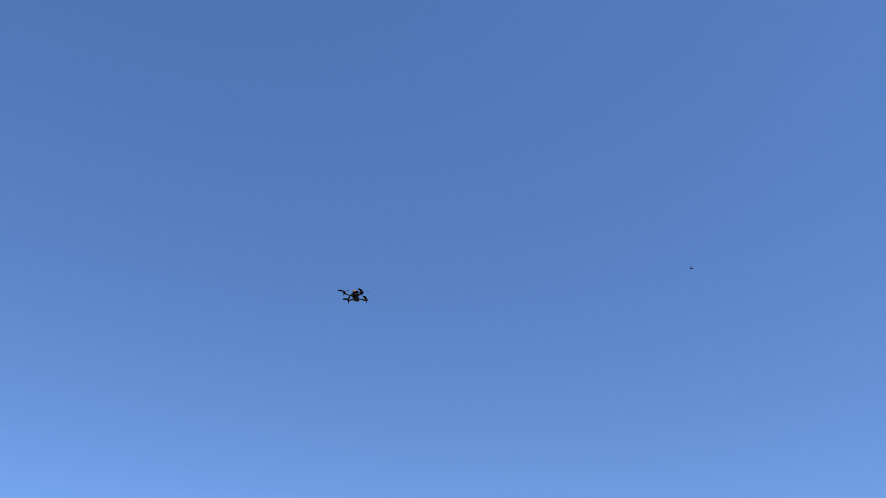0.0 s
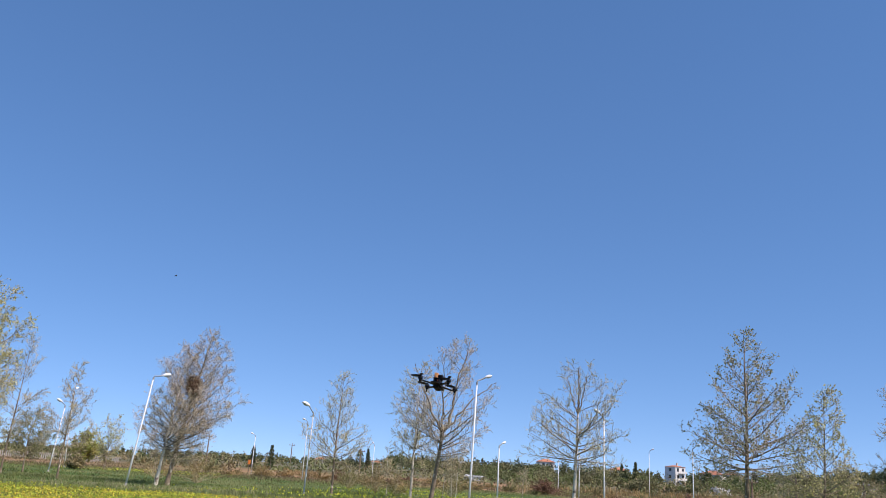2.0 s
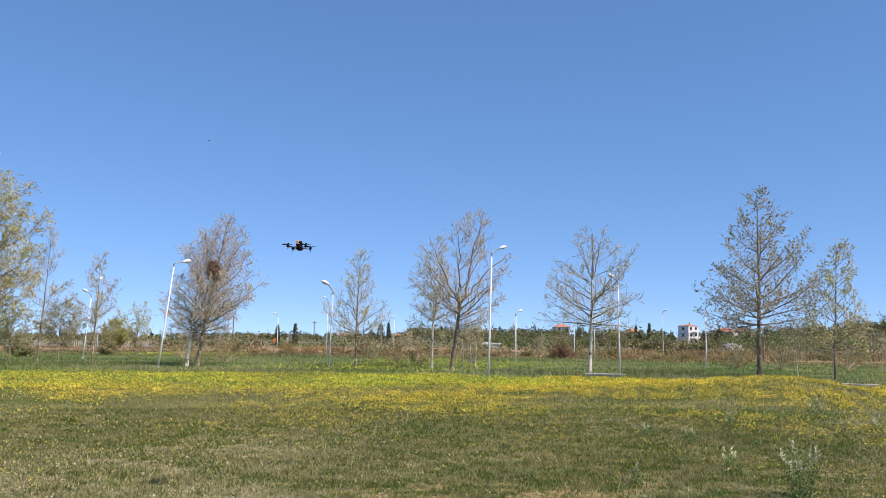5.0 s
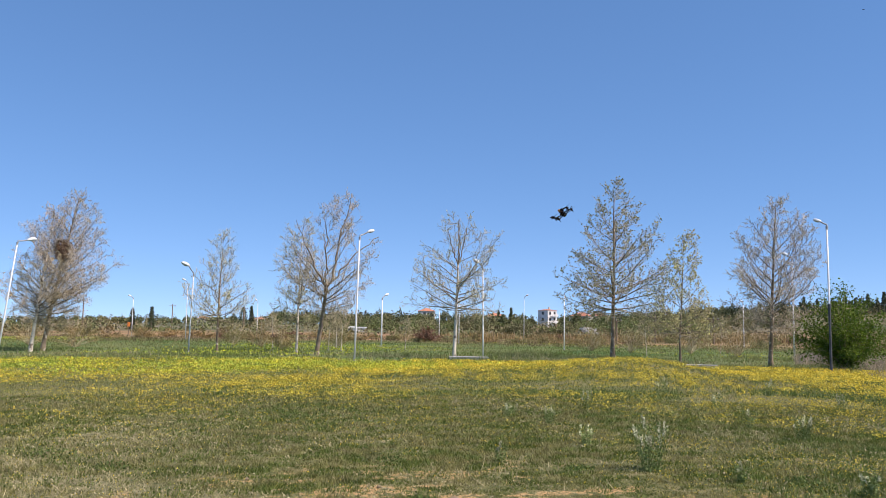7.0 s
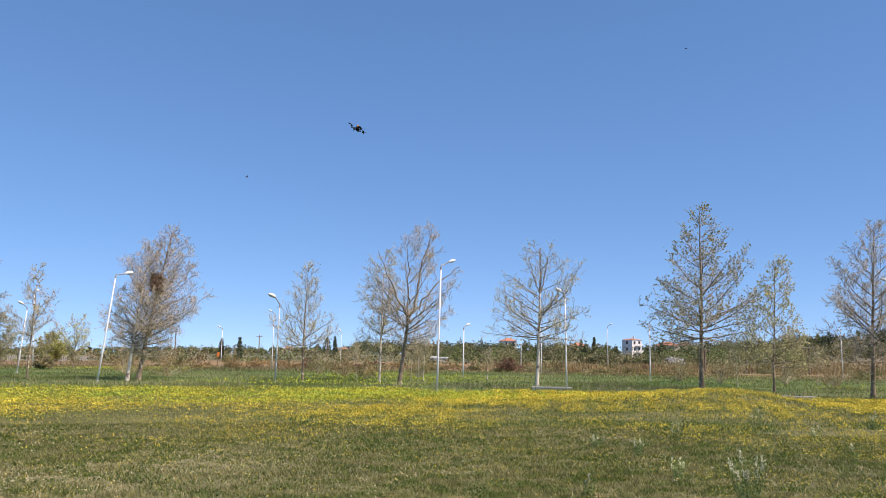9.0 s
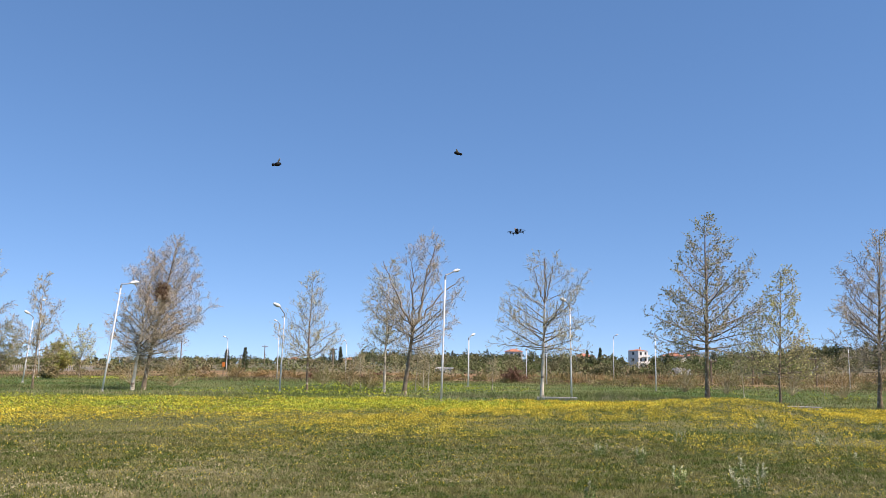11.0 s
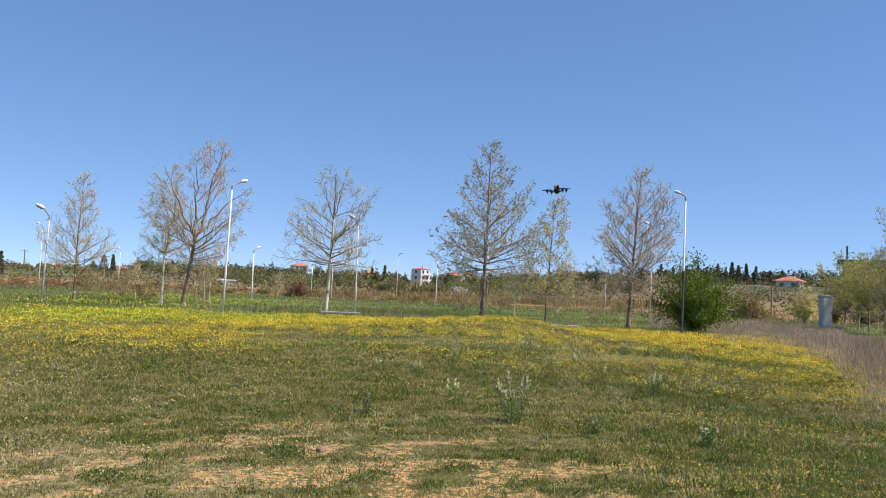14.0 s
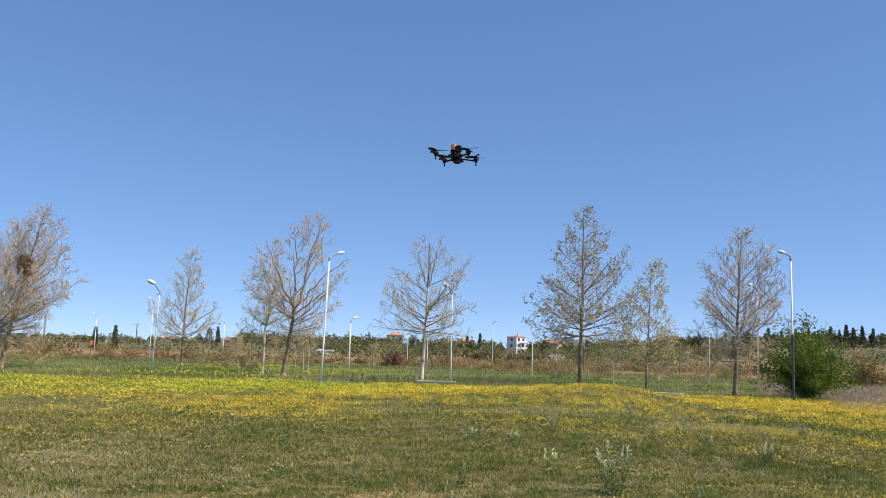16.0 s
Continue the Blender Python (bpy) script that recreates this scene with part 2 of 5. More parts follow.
def height(x, y):
    """The lie of the land: a flower-covered mound, a slight dip behind it and low hills far off."""
    x, y = np.asarray(x, float), np.asarray(y, float)
    d, az = np.hypot(x, y), np.degrees(np.arctan2(-x, y))
    z = -0.06 * smooth(41, 50, d) * (1 - smooth(60, 85, d))
    z = z + 0.58 * np.exp(-((x - 7.0) / np.where(x > 7.0, 2.9, 6.0)) ** 2 - ((y - 28.3) / 3.6) ** 2)
    z = z + 0.14 * np.exp(-((x - 14) / 6) ** 2 - ((y - 24) / 4) ** 2)
    z = z + smooth(95, 380, d) * (3 + 7 * smooth(8, 28, -az)) * (1 - smooth(12, 34, np.abs(az + 12) - 12))
    z = z + 0.03 * np.sin(x * 0.9 + 1.3 * np.sin(y * 0.5)) * np.sin(y * 0.7 + np.sin(x * 0.4)) * smooth(2, 6, d)
    return z


def spot(az, d):
    a = radians(az)
    x, y = -math.sin(a) * d, math.cos(a) * d
    return x, y, float(height(x, y))


def mesh_np(name, verts, faces, smooth_on=False):
    """A mesh from arrays: verts n x 3, faces m x 3 or m x 4."""
    me = bpy.data.meshes.new(name)
    v, f = np.asarray(verts, np.float32), np.asarray(faces, np.int32)
    k = f.shape[1]
    me.vertices.add(len(v))
    me.vertices.foreach_set("co", v.ravel())
    me.loops.add(f.size)
    me.loops.foreach_set("vertex_index", f.ravel())
    me.polygons.add(len(f))
    me.polygons.foreach_set("loop_start", np.arange(0, f.size, k, dtype=np.int32))
    me.polygons.foreach_set("use_smooth", np.full(len(f), smooth_on))
    me.update(calc_edges=True)
    return me


def put(ob, m, parent=None):
    if isinstance(m, bpy.types.Material):
        ob.data.materials.append(m)
    if parent:
        ob.parent = parent
    return ob


def part(name, bm, material, parent, label="", soft=False):
    """Links a bmesh as one mesh object under a thing or a part."""
    me = bpy.data.meshes.new(name)
    bm.normal_update()
    bm.to_mesh(me)
    bm.free()
    if soft:
        me.polygons.foreach_set("use_smooth", np.full(len(me.polygons), True))
    return tagged(put(new(name, me), material, parent), label)


def part_np(name, verts, faces, material, parent=None, label="", soft=False):
    return tagged(put(new(name, mesh_np(name, verts, faces, soft)), material, parent), label)


def empty(name, m, label, category, group=""):
    ob = new(name)
    ob.matrix_basis = m
    ob.empty_display_size = 0.2
    return tagged(ob, label, category, group)


def box(sx, sy, sz, at=(0, 0, 0), bevel=0.0, bm=None, turn=None):
    """A box, standing on its base at the given place, with bevelled edges."""
    own = bmesh.new()
    bmesh.ops.create_cube(own, size=1)
    bmesh.ops.scale(own, vec=(sx, sy, sz), verts=own.verts)
    bmesh.ops.translate(own, vec=(0, 0, sz / 2), verts=own.verts)
    if bevel:
        bmesh.ops.bevel(own, geom=own.edges[:], offset=bevel, segments=2, affect="EDGES", profile=0.5)
    m = Matrix.Translation(at)
    if turn:
        m = m @ turn
    bmesh.ops.transform(own, matrix=m, verts=own.verts)
    return joined(own, bm)


def joined(own, bm):
    if bm is None:
        return own
    me = bpy.data.meshes.new("tmp")
    own.to_mesh(me)
    own.free()
    bm.from_mesh(me)
    bpy.data.meshes.remove(me)
    return bm


def lathe(profile, sides=20, bm=None, m=None):
    """A turned body from (radius, height) pairs."""
    own = bmesh.new()
    rings = []
    for r, z in profile:
        rings.append([own.verts.new((max(r, 1e-4) * math.cos(2 * math.pi * i / sides), max(r, 1e-4) * math.sin(2 * math.pi * i / sides), z)) for i in range(sides)])
    for a, b in zip(rings, rings[1:]):
        for i in range(sides):
            own.faces.new((a[i], a[(i + 1) % sides], b[(i + 1) % sides], b[i]))
    own.faces.new(rings[0][::-1])
    own.faces.new(rings[-1])
    if m is not None:
        bmesh.ops.transform(own, matrix=m, verts=own.verts)
    return joined(own, bm)


def tube(points, radii, sides=6):
    """Arrays of a tapered tube along points."""
    p = np.asarray(points, float)
    t = np.gradient(p, axis=0)
    t /= np.linalg.norm(t, axis=1, keepdims=True) + 1e-9
    ref = np.where(np.abs(t[:, 2:3]) > 0.9, [[1.0, 0, 0]], [[0, 0, 1.0]])
    u = np.cross(t, ref)
    u /= np.linalg.norm(u, axis=1, keepdims=True)
    w = np.cross(t, u)
    a = np.arange(sides) * 2 * np.pi / sides
    ring = np.cos(a)[None, :, None] * u[:, None] + np.sin(a)[None, :, None] * w[:, None]
    v = (p[:, None] + ring * np.asarray(radii, float)[:, None, None]).reshape(-1, 3)
    n = len(p)
    i, j = np.meshgrid(np.arange(n - 1), np.arange(sides), indexing="ij")
    k = (j + 1) % sides
    f = np.stack([i * sides + j, i * sides + k, (i + 1) * sides + k, (i + 1) * sides + j], -1).reshape(-1, 4)
    return v, f


def merged(pieces):
    vs, fs, n = [], [], 0
    for v, f in pieces:
        vs.append(v)
        fs.append(np.asarray(f) + n)
        n += len(v)
    return np.concatenate(vs), np.concatenate(fs)


def cones(a, b, r, rng):
    """Many thin straight twigs from a to b, three-sided, as quads."""
    n = len(a)
    t = b - a
    t /= np.linalg.norm(t, axis=1, keepdims=True) + 1e-9
    u = np.cross(t, rng.normal(size=(n, 3)))
    u /= np.linalg.norm(u, axis=1, keepdims=True) + 1e-9
    w = np.cross(t, u)
    v = np.empty((n, 6, 3))
    for k in range(3):
        c, s = math.cos(k * 2.0944), math.sin(k * 2.0944)
        off = (c * u + s * w) * np.asarray(r).reshape(-1, 1)
        v[:, k], v[:, 3 + k] = a + off, b + off * 0.4
    f = np.array([[0, 1, 4, 3], [1, 2, 5, 4], [2, 0, 3, 5]])
    return v.reshape(-1, 3), (f[None] + 6 * np.arange(n)[:, None, None]).reshape(-1, 4)


def leaves(at, size, rng, lift=0.0):
    """Many small pointed leaves (quads) at places, each turned at random."""
    n = len(at)
    u = rng.normal(size=(n, 3))
    u[:, 2] += lift
    u /= np.linalg.norm(u, axis=1, keepdims=True)
    w = np.cross(u, rng.normal(size=(n, 3)))
    w /= np.linalg.norm(w, axis=1, keepdims=True) + 1e-9
    s = np.asarray(size).reshape(-1, 1) * rng.uniform(0.7, 1.3, (n, 1))
    v = np.stack([at, at + u * s * 0.5 + w * s * 0.35, at + u * s, at + u * s * 0.5 - w * s * 0.35], 1)
    return v.reshape(-1, 3), np.arange(4 * n).reshape(n, 4)


def blades(x, y, z, tall, wide, rng, bend=0.4):
    """Many grass blades (triangles) rooted at places."""
    n = len(x)
    a, b = rng.uniform(0, 2 * np.pi, n), rng.uniform(0, 2 * np.pi, n)
    side = np.stack([np.cos(a), np.sin(a), 0 * a], 1) * np.asarray(wide).reshape(-1, 1) / 2
    root = np.stack([x, y, z], 1)
    lean = np.stack([np.cos(b), np.sin(b), 0 * b], 1) * (tall * bend * rng.uniform(0, 1, n))[:, None]
    tip = root + lean + np.stack([0 * x, 0 * x, tall], 1)
    return np.stack([root - side, root + side, tip], 1).reshape(-1, 3), np.arange(3 * n).reshape(n, 3)


def scatter(n, az0, az1, d0, d1, rng, power=1.0):
    """Random places of a sector of the land, even over its area for power 1, denser near the eye for less."""
    az = np.radians(rng.uniform(az0, az1, n))
    u = rng.uniform(0, 1, n)
    k = 2.0 * power
    d = (d0 ** k + u * (d1 ** k - d0 ** k)) ** (1 / k)
    return -np.sin(az) * d, np.cos(az) * d


def patchy(x, y, scale, seed):
    """A smooth random field from 0 to 1 for clumping."""
    r = np.random.default_rng(seed)
    out = np.zeros(len(x))
    for k in range(7):
        a, f, ph = r.uniform(0, 2 * np.pi), scale * r.uniform(0.6, 1.9), r.uniform(0, 6.3)
        out += np.sin((np.cos(a) * x + np.sin(a) * y) * f + ph)
    return np.clip(0.5 + out / 7, 0, 1)


def worn_soil(x, y):
    """Where the near grass is worn down to the soil, from 0 to 1."""
    x, y = np.asarray(x, float), np.asarray(y, float)
    d, az = np.hypot(x, y), np.degrees(np.arctan2(-x, y))
    s = x.shape
    p = patchy(x.ravel(), y.ravel() * 1.5, 5.5, 5).reshape(s)
    q = patchy(x.ravel(), y.ravel(), 0.7, 8).reshape(s)
    near = 1 - smooth(8.3, 12.5, d + 0.08 * np.abs(az + 2))
    out = smooth(0.41, 0.6, p * (0.5 + 0.7 * q) + 0.04) * near
    for a, r, size in ((-29.4, 11.9, 0.6), (-24.5, 11.4, 0.4), (-8.0, 19.0, 0.5)):
        cx, cy = -math.sin(radians(a)) * r, math.cos(radians(a)) * r
        out = np.maximum(out, 0.9 * np.exp(-((x - cx) ** 2 + (y - cy) ** 2) / size ** 2) * (0.4 + p))
    return np.clip(out, 0, 1)


def parched_grass(x, y):
    """Where the grass is dry and pale, from 0 to 1."""
    x, y = np.asarray(x, float), np.asarray(y, float)
    d, az = np.hypot(x, y), np.degrees(np.arctan2(-x, y))
    p = patchy(x.ravel(), y.ravel(), 0.9, 21).reshape(x.shape)
    return smooth(-4, 14, az) * (1 - smooth(11, 17, d)) * smooth(0.3, 0.55, p)


# ---- the land ----
def make_ground():
    ring = np.concatenate([[0.0], np.arange(0.3, 4.5, 0.15), np.arange(4.5, 16, 0.12), np.geomspace(16, 4500, 130)])
    az = np.radians(np.concatenate([np.arange(-48, 48, 0.6), np.arange(48, 312, 3.0)]))
    d, a = np.meshgrid(ring, az, indexing="ij")
    x, y = -np.sin(a) * d, np.cos(a) * d
    v = np.stack([x, y, height(x, y)], -1).reshape(-1, 3)
    n = len(az)
    i, j = np.meshgrid(np.arange(len(ring) - 1), np.arange(n), indexing="ij")
    f = np.stack([i * n + j, i * n + (j + 1) % n, (i + 1) * n + (j + 1) % n, (i + 1) * n + j], -1).reshape(-1, 4)
    ob = part_np("ground", v, f[:, ::-1], M["ground"], None, "", True)
    dry = ob.data.attributes.new("parched", "FLOAT", "POINT")
    dry.data.foreach_set("value", parched_grass(x, y).ravel().astype(np.float32))
    mask = ob.data.attributes.new("worn", "FLOAT", "POINT")
    mask.data.foreach_set("value", worn_soil(x, y).ravel().astype(np.float32))
    tagged(ob, "grassy field with bare reddish soil patches and low hills", "ground", kind="structure")


make_ground()


# ---- trees ----
SHAPES = {
    "cone": ((0, 0.62), (0.2, 0.88), (0.4, 1.0), (0.6, 0.74), (0.8, 0.4), (1, 0.06)),
    "drop": ((0, 0.55), (0.25, 0.9), (0.5, 1.0), (0.75, 0.72), (0.92, 0.36), (1, 0.08)),
    "round": ((0, 0.5), (0.2, 0.88), (0.45, 1.0), (0.7, 0.86), (0.88, 0.56), (1, 0.16)),
    "spire": ((0, 0.75), (0.15, 1.0), (0.35, 0.95), (0.5, 0.55), (0.75, 0.4), (0.9, 0.24), (1, 0.05)),
    "vase": ((0, 0.3), (0.3, 0.6), (0.6, 0.92), (0.8, 1.0), (0.93, 0.8), (1, 0.35)),
}


def crown_width(u, style):
    """Relative crown radius at the relative crown height u."""
    return np.interp(u, *zip(*SHAPES[style]))


def unit(v):
    return v / (np.linalg.norm(v, axis=-1, keepdims=True) + 1e-9)


def bowed(p, q, sag, rng, n=6, shake=0.04):
    """A gently wandering line from p to q, bowed downwards by sag."""
    f = np.linspace(0, 1, n)[:, None]
    size = np.linalg.norm(q - p)
    line = p + (q - p) * f
    line[:, 2] -= (np.sin(f[:, 0] * np.pi) * sag * size)
    line[1:-1] += rng.normal(0, shake * size, (n - 2, 3))
    return line


def shoots(root, way, size, lift, rng, n=5, wander=0.14):
    """Growing lines: from each root along its way, turning upwards by lift and wandering."""
    way, out = unit(way), [root]
    step = np.asarray(size).reshape(-1, 1) / (n - 1)
    for _ in range(n - 1):
        out.append(out[-1] + way * step)
        way = unit(way + [0, 0, lift / n] + rng.normal(0, wander, way.shape))
    return np.stack(out, 1)


def sprouts(lines, many, lo, hi, spread, rng):
    """Places along lines, with the ways in which side shoots leave there, and the share of the line passed."""
    m, n = lines.shape[:2]
    f = lo + (hi - lo) * (np.arange(many)[None] + rng.uniform(0, 1, (m, many))) / many
    k = np.minimum((f * (n - 1)).astype(int), n - 2)
    i = np.arange(m)[:, None]
    p, q = lines[i, k], lines[i, k + 1]
    root = p + (q - p) * (f * (n - 1) - k)[..., None]
    along = unit(q - p)
    off = rng.normal(size=along.shape)
    off -= along * (off * along).sum(-1, keepdims=True)
    a = np.radians(spread * rng.uniform(0.65, 1.35, f.shape))[..., None]
    return root.reshape(-1, 3), (along * np.cos(a) + unit(off) * np.sin(a)).reshape(-1, 3), f.reshape(-1)


def tubes(lines, thick, thin, sides=3):
    """Many tapered tubes along lines of one length."""
    m, n = lines.shape[:2]
    t = unit(np.gradient(lines, axis=1))
    ref = np.where(np.abs(t[..., 2:3]) > 0.9, [[[1.0, 0, 0]]], [[[0, 0, 1.0]]])
    u = unit(np.cross(t, ref))
    w = np.cross(t, u)
    a = np.arange(sides) * 2 * np.pi / sides
    r = np.asarray(thick).reshape(-1, 1) * (1 - np.linspace(0, 1, n)) + np.asarray(thin) * np.linspace(0, 1, n)
    ring = np.cos(a)[:, None] * u[:, :, None] + np.sin(a)[:, None] * w[:, :, None]
    v = (lines[:, :, None] + ring * r[:, :, None, None]).reshape(-1, 3)
    g, i, j = np.meshgrid(np.arange(m), np.arange(n - 1), np.arange(sides), indexing="ij")
    at = g * n * sides + i * sides
    k = (j + 1) % sides
    return v, np.stack([at + j, at + k, at + sides + k, at + sides + j], -1).reshape(-1, 4)


def tree_arrays(seed, tall, wide, clear, style, limbs, thick, lean, leaders=(), split=0.0, leaf=0.062, leafy_n=2, rise=0.0, fine=9):
    """Trunk, limbs with their twigs, and the leaves of one tree standing at the origin.

    leaders: limbs that take over from the trunk at the share split of its height, as (way, reach, top, girth)."""
    rng = np.random.default_rng(seed)
    n = 14
    top = tall * (split if leaders else 0.97)
    h = np.linspace(0, top, n)
    wob = np.cumsum(rng.normal(0, 0.016, (n, 2)), axis=0) * tall / 10
    wob -= wob[0]
    axis = np.stack([wob[:, 0] + lean * (h / tall) ** 1.2, wob[:, 1], h], 1)
    rad = np.maximum(thick * np.clip(1 - h / tall, 0.0, 1) ** 0.8, 0.012)
    rad[0] *= 1.4
    trunk = tube(axis, rad, 9)
    base, span = tall * clear, tall * (1 - clear)
    stems, out, at = [(axis, rad)], [], []
    for way, reach, ztop, girth in leaders:
        a = radians(way)
        end = np.array([axis[-1][0] + math.cos(a) * reach, axis[-1][1] + math.sin(a) * reach, tall * ztop])
        line = bowed(axis[-1] - [0, 0, 0.12], end, 0.05 if reach < 3 else -0.05, rng, 12, 0.015)
        girths = np.linspace(thick * girth, 0.014, 12)
        stems.append((line, girths))
        out.append((tube(line, girths, 7), None))
    # every limb grows towards a place in the crown, from the stem that offers it the best angle
    dots, girth_at = [], []
    for which, (line, girths) in enumerate(stems):
        f = np.linspace(0, 1, 60)
        p = np.stack([np.interp(f, np.linspace(0, 1, len(line)), line[:, k]) for k in range(3)], 1)
        keep = (p[:, 2] > base * 0.9) & (f > (0.08 if which else 0))
        dots.append(p[keep])
        girth_at.append(np.interp(f, np.linspace(0, 1, len(line)), girths)[keep])
    dots, girth_at = np.concatenate(dots), np.concatenate(girth_at)
    many = int(limbs * 1.6)
    for i in range(many):
        u = (i + rng.uniform(0.1, 0.9)) / many
        az = i * 2.39996 + rng.uniform(-0.5, 0.5)
        share = rng.uniform(0.86, 1.1) if rng.uniform() < (0.55 if leaders else 0.72) else rng.uniform(0.35, 0.8)
        r = 0.5 * wide * crown_width(u, style) * share
        zt = base + span * u
        end = np.array([lean * (zt / tall) ** 1.2 + math.cos(az) * r, math.sin(az) * r, zt])
        off = end - dots
        dist = np.linalg.norm(off, axis=1)
        up = np.degrees(np.arcsin(off[:, 2] / (dist + 1e-6)))
        liked = np.interp(u, (0, 0.15, 0.45, 1.0), (-4, 18, 40, 55)) + rise * 14
        j = int(np.argmin(np.maximum(dist, 0.35) * (1 + (np.abs(up - liked) / 22) ** 2)))
        root, girth, size = dots[j], float(girth_at[j]), max(0.3, float(dist[j]))
        way = (off[j] / (dist[j] + 1e-6) - [0, 0, 0.12])[None]
        main = shoots(root[None], way, [size], 0.35, rng, 8, 0.07)
        r0 = min(girth * 0.52, 0.011 + 0.009 * size)
        pieces = [tubes(main, [r0], 0.007, 5)]
        k = max(3, int((2 + size * 3.0) * fine / 9))
        p, w, f = sprouts(main, k, 0.16, 1.0, 46, rng)
        second = shoots(p, w + [0, 0, 0.12], (0.2 + 0.36 * size * (1.08 - f)) * rng.uniform(0.7, 1.25, k), 0.4, rng, 5)
        pieces.append(tubes(second, np.clip(r0 * 0.5 * (1.2 - f), 0.009, 0.03), 0.006, 3))
        both = np.concatenate([second, main[:, 2:7]])
        p, w, f = sprouts(both, max(3, int((3 + size * 1.1) * fine / 9)), 0.2, 1.0, 44, rng)
        third = shoots(p, w + [0, 0, 0.1], rng.uniform(0.22, 0.5, len(p)) * (0.75 + 0.12 * size), 0.4, rng, 3, 0.2)
        p, w, f = sprouts(third, 2, 0.25, 0.95, 42, rng)
        fourth = shoots(p, w + [0, 0, 0.1], rng.uniform(0.1, 0.26, len(p)), 0.3, rng, 2, 0.15)
        fines = [tubes(third, np.full(len(third), 0.0075), 0.005, 3), tubes(fourth, np.full(len(fourth), 0.006), 0.0045, 3)]
        out.append((merged(pieces), merged(fines)))
        for _ in range(leafy_n):
            at.append(sprouts(fourth, 1, 0.5, 1.0, 20, rng)[0])
            at.append(sprouts(third, 1, 0.5, 1.0, 20, rng)[0])
    pts = np.concatenate(at)
    return trunk, out, leaves(pts, np.full(len(pts), leaf), rng, -0.2)


def tree(az, d, label, bark, leaf_mat, spin=0.0, group="row of plane trees", name="plane_tree", category="tree", twigs="twig", **kw):
    trunk, wood, crown = tree_arrays(**kw)
    x, y, z = spot(az, d)
    ob = empty(name, pose(x, y, z - 0.05, 0, 0, az + spin), label, category, group)
    part_np("trunk", *trunk, M[bark], ob, "", True)
    for thick_wood, thin_wood in wood:
        branch = part_np("limb", *thick_wood, M["limb"], ob, "", True)
        if thin_wood:
            tagged(part_np("twig_spray", *thin_wood, M[twigs], branch), kind="stuff")
    part_np("crown", *crown, M[leaf_mat], ob)
    return ob


tree(26.53, 53, "leaning pale-barked plane tree with sparse brown buds", "palebark", "bud", twigs="pinktwig", seed=1, tall=8.6, wide=4.7, clear=0.18, style="drop", limbs=32, thick=0.105, lean=0.9, leafy_n=1)
tree(25.84, 54, "dense plane tree with brown buds and a nest", "bark", "bud", twigs="pinktwig", seed=2, tall=9.8, wide=5.3, clear=0.16, style="drop", limbs=44, thick=0.13, lean=1.5, leafy_n=1)
tree(15.15, 50, "slender young plane tree with pale buds", "bark", "young", seed=3, tall=7.35, wide=4.6, clear=0.26, style="spire", limbs=22, thick=0.075, lean=0.15, leafy_n=1, fine=8)
tree(9.81, 54, "pale-barked plane tree with yellowish buds", "palebark", "young", seed=4, tall=8.9, wide=4.5, clear=0.22, style="drop", limbs=24, thick=0.09, lean=0.3, leafy_n=1)
tree(8.39, 50, "forked plane tree with dark limbs and sparse buds", "bark", "bud", twigs="pinktwig", seed=5, tall=10.1, wide=6.0, clear=0.24, style="drop", limbs=34, thick=0.14, lean=1.5, fine=8, leafy_n=1, split=0.43,
     leaders=((178, 2.0, 0.82, 0.6), (2, 1.35, 1.0, 0.66), (10, 3.2, 0.74, 0.45), (100, 1.5, 0.78, 0.5), (262, 1.4, 0.82, 0.5), (205, 2.2, 0.62, 0.4)))
tree(-1.29, 47, "round-crowned plane tree with pale mottled trunk", "palebark", "young", seed=6, tall=8.5, wide=6.2, clear=0.26, style="round", limbs=28, thick=0.117, lean=0.3, leafy_n=1, fine=7, split=0.66, rise=-0.7,
     leaders=((20, 0.6, 0.93, 0.36), (165, 0.7, 0.9, 0.34), (85, 0.4, 0.97, 0.34), (270, 0.6, 0.95, 0.32)))
tree(-12.3, 50, "tall plane tree with opening leaves", "bark", "olive", twigs="pinktwig", seed=7, tall=11.0, wide=7.6, clear=0.22, style="cone", limbs=34, thick=0.14, lean=0.3, leaf=0.115, leafy_n=1, fine=7, rise=-0.4)
tree(-16.8, 47, "slim plane tree with yellow-green leaves", "bark", "young", seed=8, tall=7.3, wide=4.4, clear=0.2, style="spire", limbs=24, thick=0.0702, lean=0.35, leaf=0.11, leafy_n=1, fine=8)
tree(-22.49, 44, "plane tree with grey bark and sparse buds", "bark", "bud", twigs="pinktwig", seed=9, tall=8.6, wide=4.8, clear=0.2, style="drop", limbs=30, thick=0.109, lean=0.5, leafy_n=1)
tree(32.4, 56, "slender bare tree with few buds", "bark", "bud", seed=10, tall=7.0, wide=3.6, clear=0.22, style="cone", limbs=20, thick=0.0624, lean=0.2, leafy_n=1)
tree(35.6, 58, "slender bare pinkish tree", "bark", "bud", seed=11, tall=8.8, wide=3.4, clear=0.25, style="cone", limbs=18, thick=0.0624, lean=0.3, leafy_n=1)
tree(39.6, 46, "large plane tree with fresh green leaves", "bark", "young", seed=12, tall=11.0, wide=7.2, clear=0.16, style="drop", limbs=30, thick=0.133, lean=0.2, leaf=0.09, leafy_n=2)
